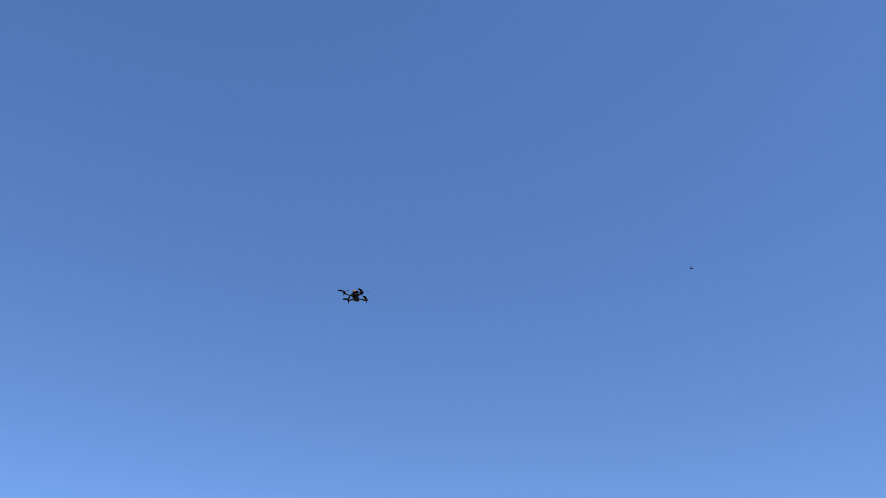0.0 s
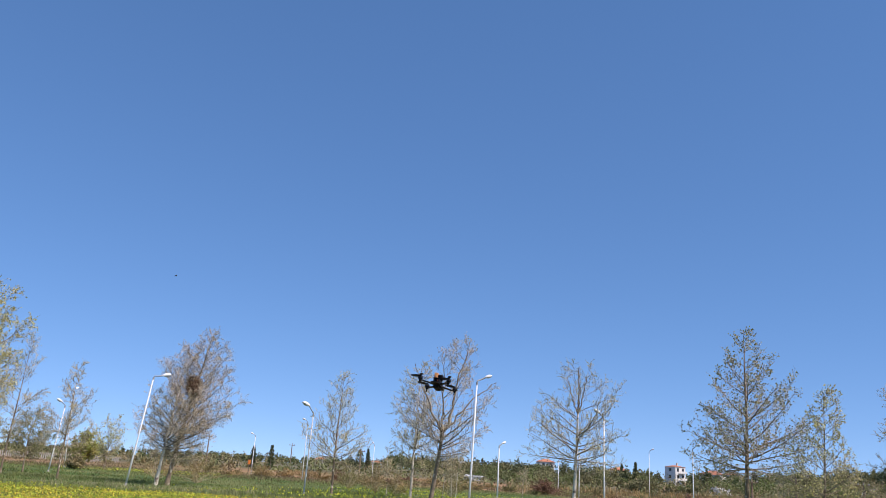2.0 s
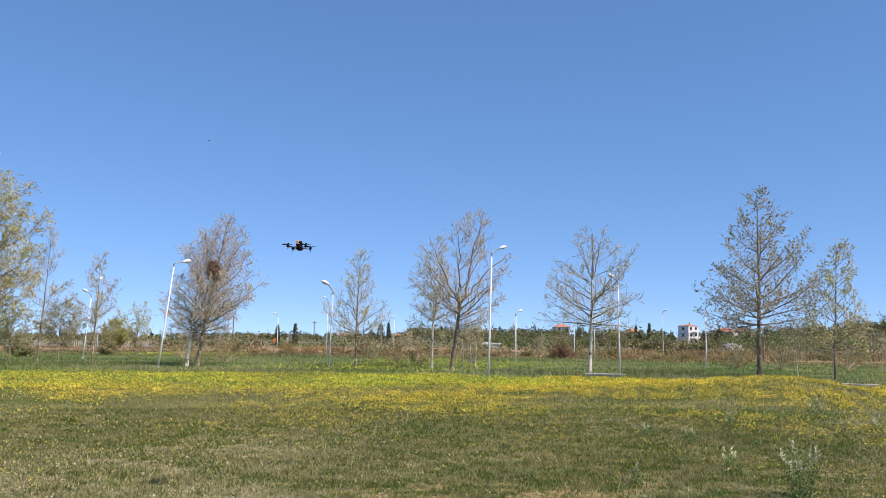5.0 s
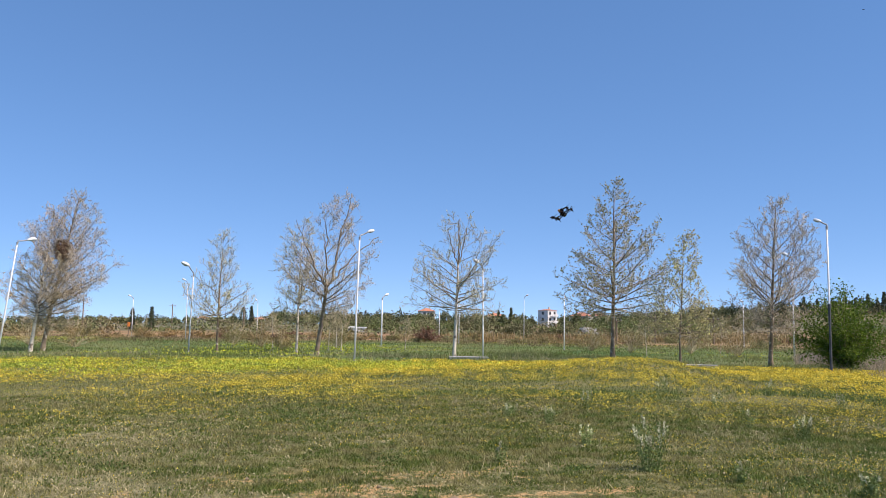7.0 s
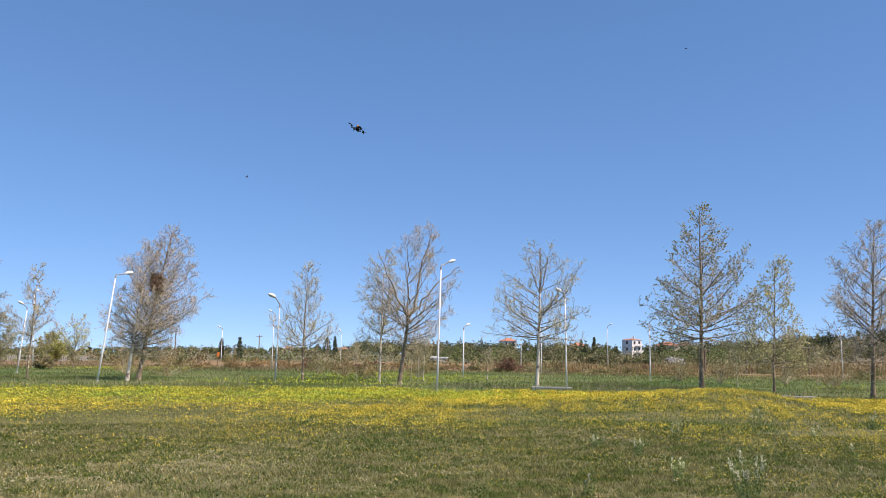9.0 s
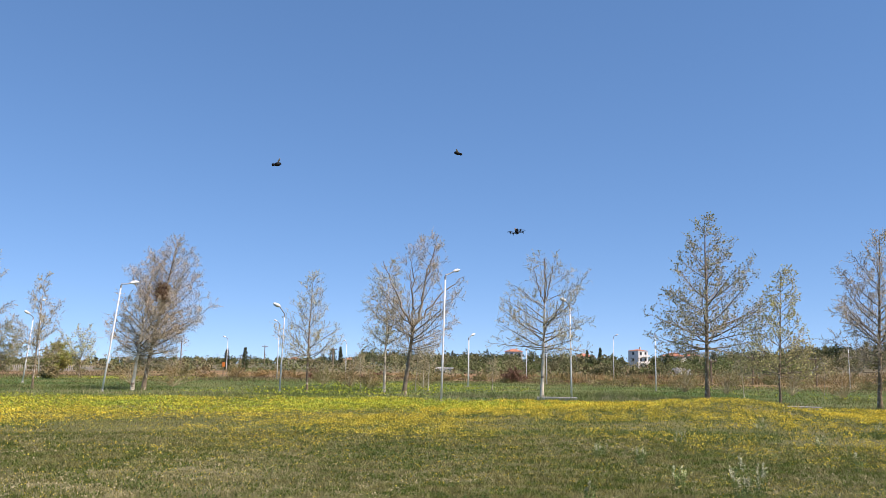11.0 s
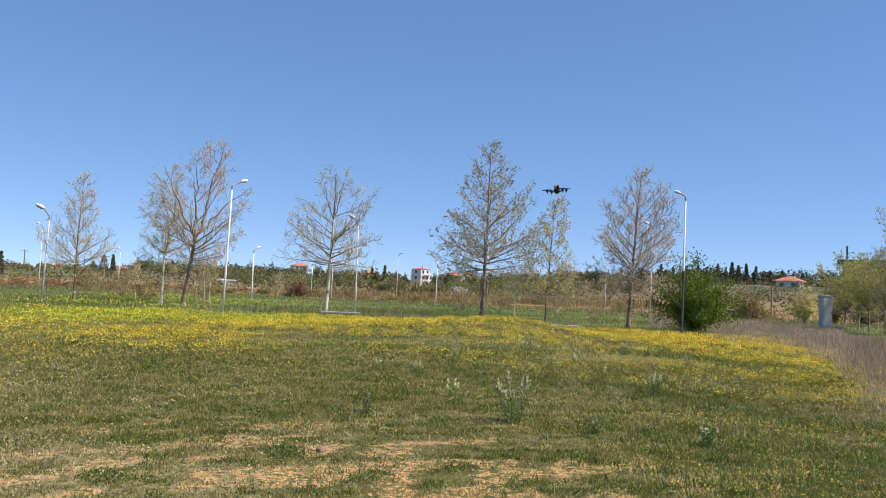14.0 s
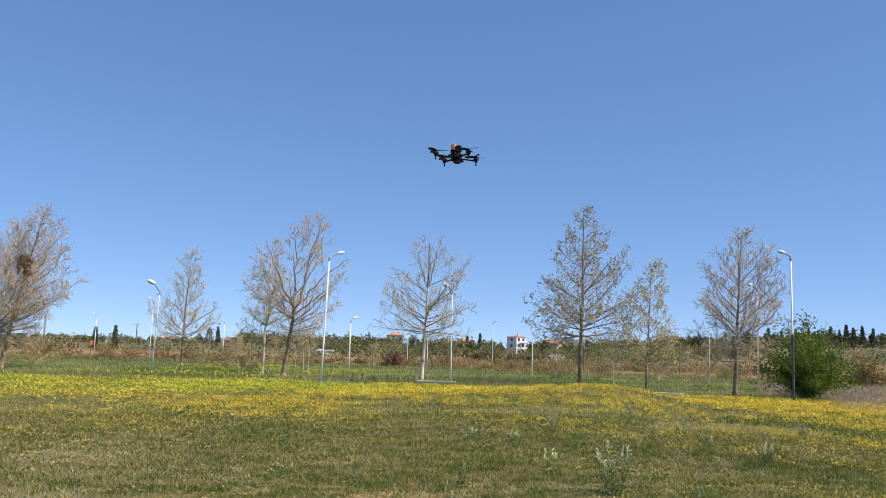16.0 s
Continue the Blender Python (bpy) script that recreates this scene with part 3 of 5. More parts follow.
tree(-36.0, 72, "multi-stemmed young tree with yellow-green leaves", "bark", "spring", seed=13, tall=5.6, wide=4.2, clear=0.3, style="vase", limbs=18, thick=0.0702, lean=0.2, leaf=0.11, fine=7, leafy_n=2, rise=1.6, group="trees beside the path")
tree(-37.4, 66, "young tree with olive leaves", "bark", "spring", seed=14, tall=6.0, wide=4.0, clear=0.28, style="vase", limbs=18, thick=0.0702, lean=-0.2, leaf=0.11, fine=7, leafy_n=2, rise=1.6, group="trees beside the path")
tree(-39.3, 61, "tall tree with upright branches and green leaf tips", "palebark", "spring", seed=15, tall=9.0, wide=5.0, clear=0.22, style="vase", limbs=24, thick=0.101, lean=0.8, leaf=0.1, fine=7, leafy_n=1, rise=1.6, group="trees beside the path")
tree(-36.8, 75, "young tree with yellow-green leaves", "bark", "spring", seed=20, tall=5.6, wide=3.6, clear=0.3, style="vase", limbs=15, thick=0.08, lean=0.1, leaf=0.11, fine=7, leafy_n=2, rise=1.6, group="trees beside the path")
tree(-38.3, 63, "young tree with sparse yellow-green leaves", "bark", "spring", seed=21, tall=5.8, wide=3.4, clear=0.3, style="vase", limbs=13, thick=0.075, lean=-0.1, leaf=0.1, fine=7, leafy_n=1, rise=1.6, group="trees beside the path")
tree(29.78, 90, "small upright tree with pale leaves", "bark", "young", seed=16, tall=5.4, wide=3.4, clear=0.22, style="vase", limbs=14, thick=0.0546, lean=0.1, leaf=0.13, leafy_n=1, rise=1.6, fine=6, group="small trees by the fence")
tree(34.4, 66, "small tree with olive leaves", "bark", "olive", seed=17, tall=4.4, wide=3.2, clear=0.25, style="round", limbs=16, thick=0.0624, lean=0.1, leaf=0.09, leafy_n=2, group="small trees by the fence")
tree(37.2, 64, "small tree with green leaves", "bark", "olive", seed=18, tall=4.2, wide=3.4, clear=0.22, style="round", limbs=16, thick=0.0624, lean=0.1, leaf=0.09, leafy_n=2, group="small trees by the fence")
tree(31.2, 100, "small round green-leaved tree by a fence", "bark", "spring", seed=19, tall=3.6, wide=3.2, clear=0.25, style="round", limbs=16, thick=0.0624, lean=0.1, leaf=0.2, leafy_n=2, group="small trees by the fence")

for i, (az, d, tall) in enumerate(((7.6, 58, 3.0), (7.0, 60, 2.7), (6.7, 57, 3.2), (11.4, 60, 2.6), (2.2, 66, 2.4), (-14.6, 60, 2.8), (-19.4, 64, 2.6))):
    tree(az, d, "thin bare sapling in the long grass", "palebark", "bud", seed=60 + i, tall=tall, wide=0.9, clear=0.5, style="round", limbs=6, thick=0.0273, lean=0.15 * (-1) ** i, leafy_n=1, fine=3, group="saplings", name="sapling")


# ---- street lamps ----
def street_lamp(az, d, tall, swing, lean=0.0, head=0.52, arm=0.34, dark=0.0, thick=0.045, slope=0.8):
    """swing: the way the head points, in degrees from the right; lean: degrees the pole tips to the right."""
    x, y, z = spot(az, d)
    ob = empty("street_lamp", pose(x, y, z - 0.02, 0, lean, az), "white-painted steel street lamp on the meadow" if lean < 3 else "leaning white-painted steel street lamp", "street lamp", "park street lamps")
    bm = lathe([(thick * 1.15, 0), (thick * 1.1, tall * 0.35), (thick * 0.95, tall * 0.38), (thick * 0.8, tall)], 14)
    part("pole", bm, M["enamel"], ob, "white painted pole", True)
    bm = box(0.3, 0.3, 0.03, (0, 0, 0), 0.004)
    lathe([(thick * 1.9, 0.03), (thick * 1.7, 0.1), (thick * 1.2, 0.14)], 14, bm)
    part("base_flange", bm, M["concrete"], ob)
    if dark:
        part("painted_foot", lathe([(thick * 1.2, 0.1), (thick * 1.17, dark), (thick * 1.1, dark + 0.01)], 14), M["darkpaint"], ob, "dark painted lower pole")
    a = radians(swing)
    fx, fy = math.cos(a), math.sin(a)
    p0, p1 = np.array([0, 0, tall - 0.08]), np.array([fx * arm, fy * arm, tall + arm * slope])
    mid = (p0 + p1) / 2 + [0, 0, 0.05]
    v, f = tube(np.array([p0, [0, 0, tall + 0.05], mid, p1]), [thick * 0.75] * 4, 8)
    part_np("arm", v, f, M["greypaint"], ob, "grey bracket arm", True)
    part("collar", lathe([(thick * 1.15, tall - 0.16), (thick * 1.2, tall - 0.02), (thick * 0.9, tall)], 12), M["greypaint"], ob)
    # the lantern: a flattened shell with a lens underneath
    own = bmesh.new()
    bmesh.ops.create_uvsphere(own, u_segments=18, v_segments=10, radius=1)
    for w in own.verts:
        if w.co.z < -0.15:
            w.co.z = -0.15 - (-w.co.z - 0.15) * 0.15
        k = 0.72 + 0.28 * (w.co.x * 0.5 + 0.5)
        w.co.y *= k
    bmesh.ops.scale(own, vec=(head / 2, head * 0.26, head * 0.24), verts=own.verts)
    m = Matrix.Translation(p1) @ Matrix.Rotation(a, 4, "Z") @ Matrix.Rotation(radians(-20), 4, "Y") @ Matrix.Translation((head * 0.38, 0, 0))
    bmesh.ops.transform(own, matrix=m, verts=own.verts)
    lantern = part("lantern", own, M["enamel"], ob, "white lantern head", True)
    own = bmesh.new()
    bmesh.ops.create_uvsphere(own, u_segments=16, v_segments=8, radius=1)
    bmesh.ops.scale(own, vec=(head * 0.36, head * 0.2, head * 0.11), verts=own.verts)
    bmesh.ops.transform(own, matrix=m @ Matrix.Translation((0.02, 0, -head * 0.06)), verts=own.verts)
    part("lens", own, M["lens"], lantern, "clouded lens", True)
    return ob


street_lamp(28.33, 50, 6.15, 12, lean=5.5, arm=0.5, slope=0.35)
street_lamp(16.98, 52, 4.85, 205, lean=1.2, arm=0.36, slope=1.3, head=0.6)
street_lamp(5.77, 39.7, 6.15, 20, lean=1.0, arm=0.42, slope=0.6, head=0.42)
street_lamp(-3.31, 48, 5.4, 225, lean=-0.8)
street_lamp(-26.05, 38.5, 6.4, 175, dark=3.0, arm=0.24, head=0.38)
street_lamp(-23.94, 60, 6.9, 200)
street_lamp(32.97, 70, 5.0, 200, lean=4)
street_lamp(32.1, 90, 7.4, 60, lean=-3)
street_lamp(3.88, 74, 4.4, 40, thick=0.06)
for az, d, tall in ((20.6, 120, 5.2), (17.2, 95, 6.4), (12.5, 118, 5.0), (-0.2, 120, 4.6), (-6.2, 130, 6.8), (-9.0, 72, 5.0), (-1.6, 96, 5.0), (-20.9, 110, 5.4)):
    street_lamp(az, d, tall, 30 + az * 7, head=0.5, thick=0.045)


# ---- the drone ----
def make_drone():
    """A small racing drone, nose along +y, standing around its own centre."""
    ob = empty("drone", pose(0, 12, 3), "black carbon racing drone with orange camera mount, flying", "drone")
    spin = pose(0, 0, 0, 0, 0, -15)

    def own(bm):
        bmesh.ops.transform(bm, matrix=spin, verts=bm.verts)
        return bm

    def plate(length, width, thick, z):
        bm = bmesh.new()
        n = 24
        low = []
        for i in range(n):
            a = 2 * math.pi * i / n
            c, s = math.cos(a), math.sin(a)
            px = math.copysign(abs(c) ** 0.5, c) * width / 2 * (1 - 0.25 * (1 - abs(s)))
            py = math.copysign(abs(s) ** 0.6, s) * length / 2
            low.append(bm.verts.new((px, py, z)))
        face = bm.faces.new(low)
        up = bmesh.ops.extrude_face_region(bm, geom=[face])
        bmesh.ops.translate(bm, vec=(0, 0, thick), verts=[g for g in up["geom"] if isinstance(g, bmesh.types.BMVert)])
        return bm

    part("bottom_plate", own(plate(0.19, 0.066, 0.006, -0.006)), M["carbon"], ob)
    part("top_plate", own(plate(0.15, 0.05, 0.003, 0.028)), M["carbon"], ob)
    for px, py in ((0.016, 0.05), (-0.016, 0.05), (0.016, -0.05), (-0.016, -0.05)):
        part("standoff", own(lathe([(0.003, 0.0), (0.003, 0.028)], 8, None, Matrix.Translation((px, py, 0)))), M["alloy"], ob)
    part("flight_stack", own(box(0.044, 0.09, 0.025, (0, 0, 0.001), 0.003)), M["black"], ob, "stacked circuit boards")
    r = 0.093
    rotors = []
    for k, (sx, sy) in enumerate(((1, 1), (-1, 1), (-1, -1), (1, -1))):
        p, q = np.array([sx * 0.012, sy * 0.02]), np.array([sx * r, sy * r])
        ln = np.linalg.norm(q - p) + 0.012
        turn = Matrix.Rotation(math.atan2(q[1] - p[1], q[0] - p[0]), 4, "Z")
        part("arm", own(box(ln, 0.019, 0.006, (*((p + q) / 2), -0.003), 0.0015, None, turn)), M["carbon"], ob, "carbon arm")
        at = Matrix.Translation((q[0], q[1], 0.0))
        motor = part("motor", own(lathe([(0.010, 0.003), (0.0145, 0.005), (0.0155, 0.008), (0.0155, 0.016), (0.013, 0.02), (0.005, 0.022), (0.0035, 0.028)], 16, None, at)), M["alloy"], ob, "dark brushless motor", True)
        part("landing_foot", own(lathe([(0.003, -0.027), (0.0045, -0.025), (0.003, -0.012), (0.009, -0.004)], 10, None, at)), M["black"], ob, "rubber landing foot")
        # three twisted blades on a hub
        bm = lathe([(0.006, -0.003), (0.0065, 0.003), (0.004, 0.006)], 10)
        for b in range(3):
            w = bmesh.new()
            rows = []
            for s in np.linspace(0.05, 1, 7):
                chord = 0.017 * (0.55 + 0.9 * math.sin(math.pi * min(1, s * 0.85))) * (1 if s < 0.95 else 0.6)
                tw = radians(32 - 20 * s)
                pts = []
                for c in (-0.5, 0.5):
                    for th in (0.0007, -0.0007):
                        pts.append(w.verts.new((s * 0.07, c * chord * math.cos(tw), c * chord * math.sin(tw) + th)))
                rows.append(pts)
            for a, c in zip(rows, rows[1:]):
                for i, j in ((0, 2), (2, 3), (3, 1), (1, 0)):
                    w.faces.new((a[i], a[j], c[j], c[i]))
            w.faces.new((rows[-1][0], rows[-1][2], rows[-1][3], rows[-1][1]))
            bmesh.ops.rotate(w, cent=(0, 0, 0), matrix=Matrix.Rotation(b * 2.0944, 3, "Z"), verts=w.verts)
            joined(w, bm)
        prop = part("propeller", bm, M["prop"], ob, "three-bladed smoky propeller")
        c = spin @ Vector((q[0], q[1], 0.025))
        rotors.append((prop, c, k % 2 * 2 - 1, k * 37.0))
    # battery below the top plate's mount, strapped on
    part("battery", own(box(0.036, 0.085, 0.02, (0, 0.0, -0.026), 0.006)), M["black"], ob, "black battery pack")
    part("strap", own(box(0.0375, 0.014, 0.0215, (0, 0.0, -0.0268), 0.005)), M["black"], ob, "black battery strap")
    # action camera in an orange printed mount on top
    mount = box(0.03, 0.05, 0.012, (-0.004, 0.008, 0.031), 0.002)
    box(0.024, 0.04, 0.044, (-0.016, 0.0, 0.034), 0.004, mount)
    box(0.03, 0.006, 0.02, (-0.008, -0.016, 0.034), 0.002, mount)
    box(0.012, 0.007, 0.026, (-0.002, -0.018, 0.036), 0.002, mount, pose(0, 0, 0, 0, -30, 0))
    part("camera_mount", own(mount), M["tpu"], ob, "orange printed camera mount")
    tilt = pose(0, 0, 0, 20, 0, 0)
    camera_body = part("action_camera", own(box(0.032, 0.038, 0.042, (0.012, 0.006, 0.03), 0.008, None, tilt)), M["black"], ob, "black action camera")
    part("camera_lens", own(lathe([(0.009, 0.0), (0.0095, 0.006), (0.007, 0.0075)], 14, None, Matrix.Translation((0.012, 0.02, 0.058)) @ pose(0, 0, 0, -70, 0, 0))), M["glass"], camera_body)
    part("nose_camera", own(box(0.02, 0.02, 0.02, (0, 0.068, 0.004), 0.003)), M["black"], ob)
    ant = tube(np.array([[0, -0.07, 0.0], [0, -0.09, 0.015], [0, -0.1, 0.035]]), [0.002, 0.002, 0.0018], 6)
    ant = part_np("antenna", *ant, M["black"], ob)
    ant.matrix_basis = spin
    wire = tube(np.array([[0.005, -0.05, 0.0], [0.012, -0.066, 0.012], [0.008, -0.05, 0.03]]), [0.0025] * 3, 6)
    wire = part_np("power_lead", *wire, M["strap"], ob, "red power lead", True)
    wire.matrix_basis = spin
    return ob, rotors


drone, rotors = make_drone()


# ---- bushes and shrubs ----
def bush_arrays(seed, wide, tall, stems, n, leaf, arch=0.5, low=0.1):
    """Arching stems from one root, with leaves along them."""
    rng = np.random.default_rng(seed)
    wood, pts = [], []
    per = n // stems
    for i in range(stems):
        az, out = rng.uniform(0, 6.28), math.sqrt(rng.uniform(0.02, 1)) * wide / 2
        up = tall * rng.uniform(0.35, 1.08) * (1 - 0.55 * (2 * out / wide) ** 2)
        f = np.linspace(0, 1, 6)[:, None]
        way = np.array([math.cos(az), math.sin(az), 0]) * out
        line = way * f ** (1 + arch) * 1.0 + np.array([0, 0, up]) * f ** (1 - 0.4 * arch)
        line += rng.normal(0, 0.03 * tall, (6, 3)) * f
        wood.append(tube(line, np.linspace(0.018, 0.004, 6), 4))
        k = np.sqrt(rng.uniform(low, 1, per)) * 4.99
        j = k.astype(int)
        p = line[j] + (line[j + 1] - line[j]) * (k - j)[:, None]
        pts.append(p + rng.normal(0, 0.04 * tall, (per, 3)) * [1, 1, 0.8])
    pts = np.concatenate(pts)
    pts = pts[pts[:, 2] > 0.05]
    return merged(wood), leaves(pts, np.full(len(pts), leaf), rng, 0.4)


def bush(az, d, label, leaf_mat, group="", name="bush", **kw):
    wood, crown = bush_arrays(**kw)
    x, y, z = spot(az, d)
    ob = empty(name, pose(x, y, z - 0.03), label, "bush", group)
    part_np("stem_work", *wood, M["twig"], ob, "", True)
    part_np("foliage", *crown, M[leaf_mat], ob)
    return ob


bush(-26.75, 41.5, "large dense fresh green bush at the lamp", "bushgreen", seed=31, wide=4.6, tall=4.1, stems=130, n=17500, leaf=0.1, low=0.03, arch=0.6)
bush(-30.3, 72, "round shrub with brown new leaves", "brown", seed=32, wide=4.4, tall=3.2, stems=60, n=5000, leaf=0.14)
bush(-33.7, 82, "yellow-green shrub behind the cabinet", "young", seed=33, wide=3.0, tall=3.6, stems=50, n=4500, leaf=0.15)
bush(0.8, 99, "rust-red bare shrub on the bank", "rust", seed=34, wide=3.4, tall=2.2, stems=60, n=4000, leaf=0.13)
bush(31.6, 84, "round dark shrub in the grass", "scrub", seed=35, wide=1.9, tall=1.5, stems=40, n=3500, leaf=0.14)
bush(36.6, 74, "dark green shrub in the grass", "scrub", seed=36, wide=2.4, tall=1.8, stems=40, n=3000, leaf=0.14)
for i, (az, d, tall) in enumerate(((-35.5, 96, 2.6), (-37.2, 92, 3.0), (-39.0, 95, 2.8), (-40.8, 92, 3.2), (-42.6, 94, 3.0), (-38.0, 110, 3.6), (-41.5, 112, 3.8))):
    bush(az, d, "dull green hedge shrub before the building", "scrub", "hedge before the building", "hedge_shrub", seed=80 + i, wide=4.2, tall=tall, stems=40, n=3000, leaf=0.16, low=0.02)
rng = np.random.default_rng(40)
for i in range(46):
    az = 24 - i * 1.12 + rng.uniform(-0.6, 0.6)
    d = rng.uniform(96, 128)
    mat = ("brown", "brown", "brown", "rust", "olive", "brown")[rng.integers(0, 6)]
    word = {"brown": "bare brown shrub", "scrub": "dull green shrub", "rust": "reddish bare shrub", "olive": "olive-leaved shrub"}[mat]
    bush(az, d, word + " on the rough bank", mat, "shrubs on the bank", "shrub", seed=100 + i, wide=rng.uniform(2.5, 5.5), tall=rng.uniform(0.8, 1.9) * (1.1 if az > 13 else 0.7), stems=34, n=2000, leaf=0.12)
for i, (az, d, tall, wide) in enumerate(((12.2, 62, 2.6, 2.6), (7.0, 64, 2.4, 2.4), (10.8, 58, 2.0, 2.0), (-13.5, 66, 3.2, 4.0), (-17.5, 68, 3.4, 4.4), (-20.5, 62, 3.0, 4.2), (-10.9, 70, 2.6, 3.0), (24.0, 62, 2.2, 3.6), (26.6, 66, 2.4, 3.2), (14.0, 70, 2.2, 2.4))):
    bush(az, d, "low brown sapling thicket under the trees", "brown", "thickets under the trees", "thicket", seed=200 + i, wide=wide, tall=tall, stems=40, n=1300, leaf=0.09, arch=0.3, low=0.3)


# ---- far woods ----
def far_woods():
    rng = np.random.default_rng(50)
    dark, mixed = [], []
    for i in range(1700):
        az = rng.uniform(-46, 44)
        left = az > 12
        d = rng.uniform(400, 520) if left else rng.uniform(330, 470)
        if left and rng.uniform() < 0.4 or (-8.8 < az < -6.9 and d < 405):
            continue
        tall = rng.uniform(2.0, 4.5) if left else rng.uniform(3.8, 7.0)
        pine = rng.uniform() < (0.85 if az < -20 else 0.22)
        x, y, z = spot(az, d)
        cone = rng.uniform() < 0.25
        wide = tall * (0.22 if cone else rng.uniform(0.6, 0.95))
        n = 100
        p = rng.normal(size=(n, 3))
        p /= np.linalg.norm(p, axis=1, keepdims=True)
        p *= rng.uniform(0.55, 1.0, (n, 1)) * (1 + 0.25 * np.sin(p[:, :1] * 5 + i))
        if cone:
            p[:, :2] *= np.clip(1 - p[:, 2:3], 0.1, 2) * 0.7
        p = p * [wide / 2, wide / 2, tall * 0.48] + [x, y, z + tall * 0.5]
        (dark if pine else mixed).append(p)
    for name, pts, mat, label in (("far_pine_wood", dark, "pine", "dark evergreen wood on the far hills"), ("far_mixed_wood", mixed, "woodland", "mixed olive-green wood on the far hills")):
        pts = np.concatenate(pts)
        tagged(part_np(name, *leaves(pts, np.full(len(pts), 0.88), rng), M[mat]), label, "woodland", kind="stuff")
    pts = []
    for i in range(900):
        az, d = rng.uniform(-44, 40), rng.uniform(135, 330)
        x, y, z = spot(az, d)
        size = rng.uniform(1.0, 2.6) * (d / 200)
        p = rng.normal(size=(26, 3)) * [size * 0.6, size * 0.6, size * 0.3] + [x, y, z + size * 0.35]
        pts.append(p[p[:, 2] > z])
    pts = np.concatenate(pts)
    tagged(part_np("far_scrub", *leaves(pts, np.full(len(pts), 0.6), rng), M["scrub"]), "low scrub and hedges on the far slopes", "scrub", kind="stuff")
    pts = []
    for i in range(420):
        az, d = rng.uniform(-24, 7.5), rng.uniform(185, 320)
        x, y, z = spot(az, d)
        tall = rng.uniform(1.6, 4.4) * (0.3 if -8.9 < az < -6.6 else 0.75 + 0.3 * math.sin(az * 1.7) + 0.15 * math.sin(az * 4.1))
        p = rng.normal(size=(200, 3))
        p *= (rng.uniform(0.5, 1.0, 200) / np.linalg.norm(p, axis=1))[:, None] * (1 + 0.25 * np.sin(p[:, :1] * 4 + i))
        pts.append(p * [tall * 0.6, tall * 0.6, tall * 0.5] + [x, y, z + tall * 0.45])
    pts = np.concatenate(pts)
    tagged(part_np("green_thicket", *leaves(pts, np.full(len(pts), 0.44), rng), M["thicket"]), "green thicket of low trees below the houses", "woodland", kind="stuff")
    # rows of leafless vines on the terrace
    a, b = [], []
    for r in range(9):
        d = 118 + r * 6.5
        for az in np.arange(-24, 2.5, 0.1):
            x, y, z = spot(az + rng.uniform(-0.02, 0.02), d)
            a.append((x, y, z))
            b.append((x + rng.normal(0, 0.15), y, z + rng.uniform(0.6, 1.0)))
    a, b = np.array(a), np.array(b)
    tagged(part_np("vine_rows", *cones(a, b, np.full(len(a), 0.06), rng), M["brown"]), "rows of leafless vines on the terrace", "vineyard", kind="stuff")


far_woods()


def cypress(az, d, tall, broad=0.13, label="narrow dark green cypress tree"):
    rng = np.random.default_rng(int(az * 100) % 997 + 3)
    x, y, z = spot(az, d)
    ob = empty("cypress", pose(x, y, z), label, "tree", "far cypresses")
    part_np("trunk", *tube(np.array([[0, 0, -0.1], [0, 0, tall * 0.5], [0, 0, tall * 0.9]]), [0.12, 0.08, 0.03], 6), M["bark"], ob)
    n = 500
    u = rng.uniform(0.06, 1, n)
    r = tall * broad * np.sqrt(np.clip(1 - u, 0, 1)) * np.clip(u * 6, 0, 1) ** 0.5 * rng.uniform(0.6, 1.1, n)
    a = rng.uniform(0, 6.28, n)
    p = np.stack([np.cos(a) * r, np.sin(a) * r, u * tall], 1)
    part_np("crown", *leaves(p, np.full(n, tall * 0.07), rng, 1.0), M["pine"], ob)


for az, d, tall in ((19.4, 165, 4.6), (12.9, 260, 6.0), (-24.6, 330, 7.0), (-25.4, 325, 6.0), (-27.0, 330, 6.8), (-27.6, 335, 6.0), (-28.3, 332, 7.4), (-28.8, 334, 6.2), (-29.2, 330, 8.2), (-29.6, 333, 7.2), (-30.1, 335, 7.8), (-30.7, 330, 7.0), (-23.4, 330, 5.5), (-5.3, 380, 9.0), (-4.4, 385, 8.0)):
    cypress(az, d, tall)
cypress(13.45, 215, 5.2, 0.3, "broad dark green conifer by the field")
cypress(14.1, 220, 3.6, 0.34, "broad dark green conifer by the field")
cypress(20.6, 170, 4.4, 0.16)


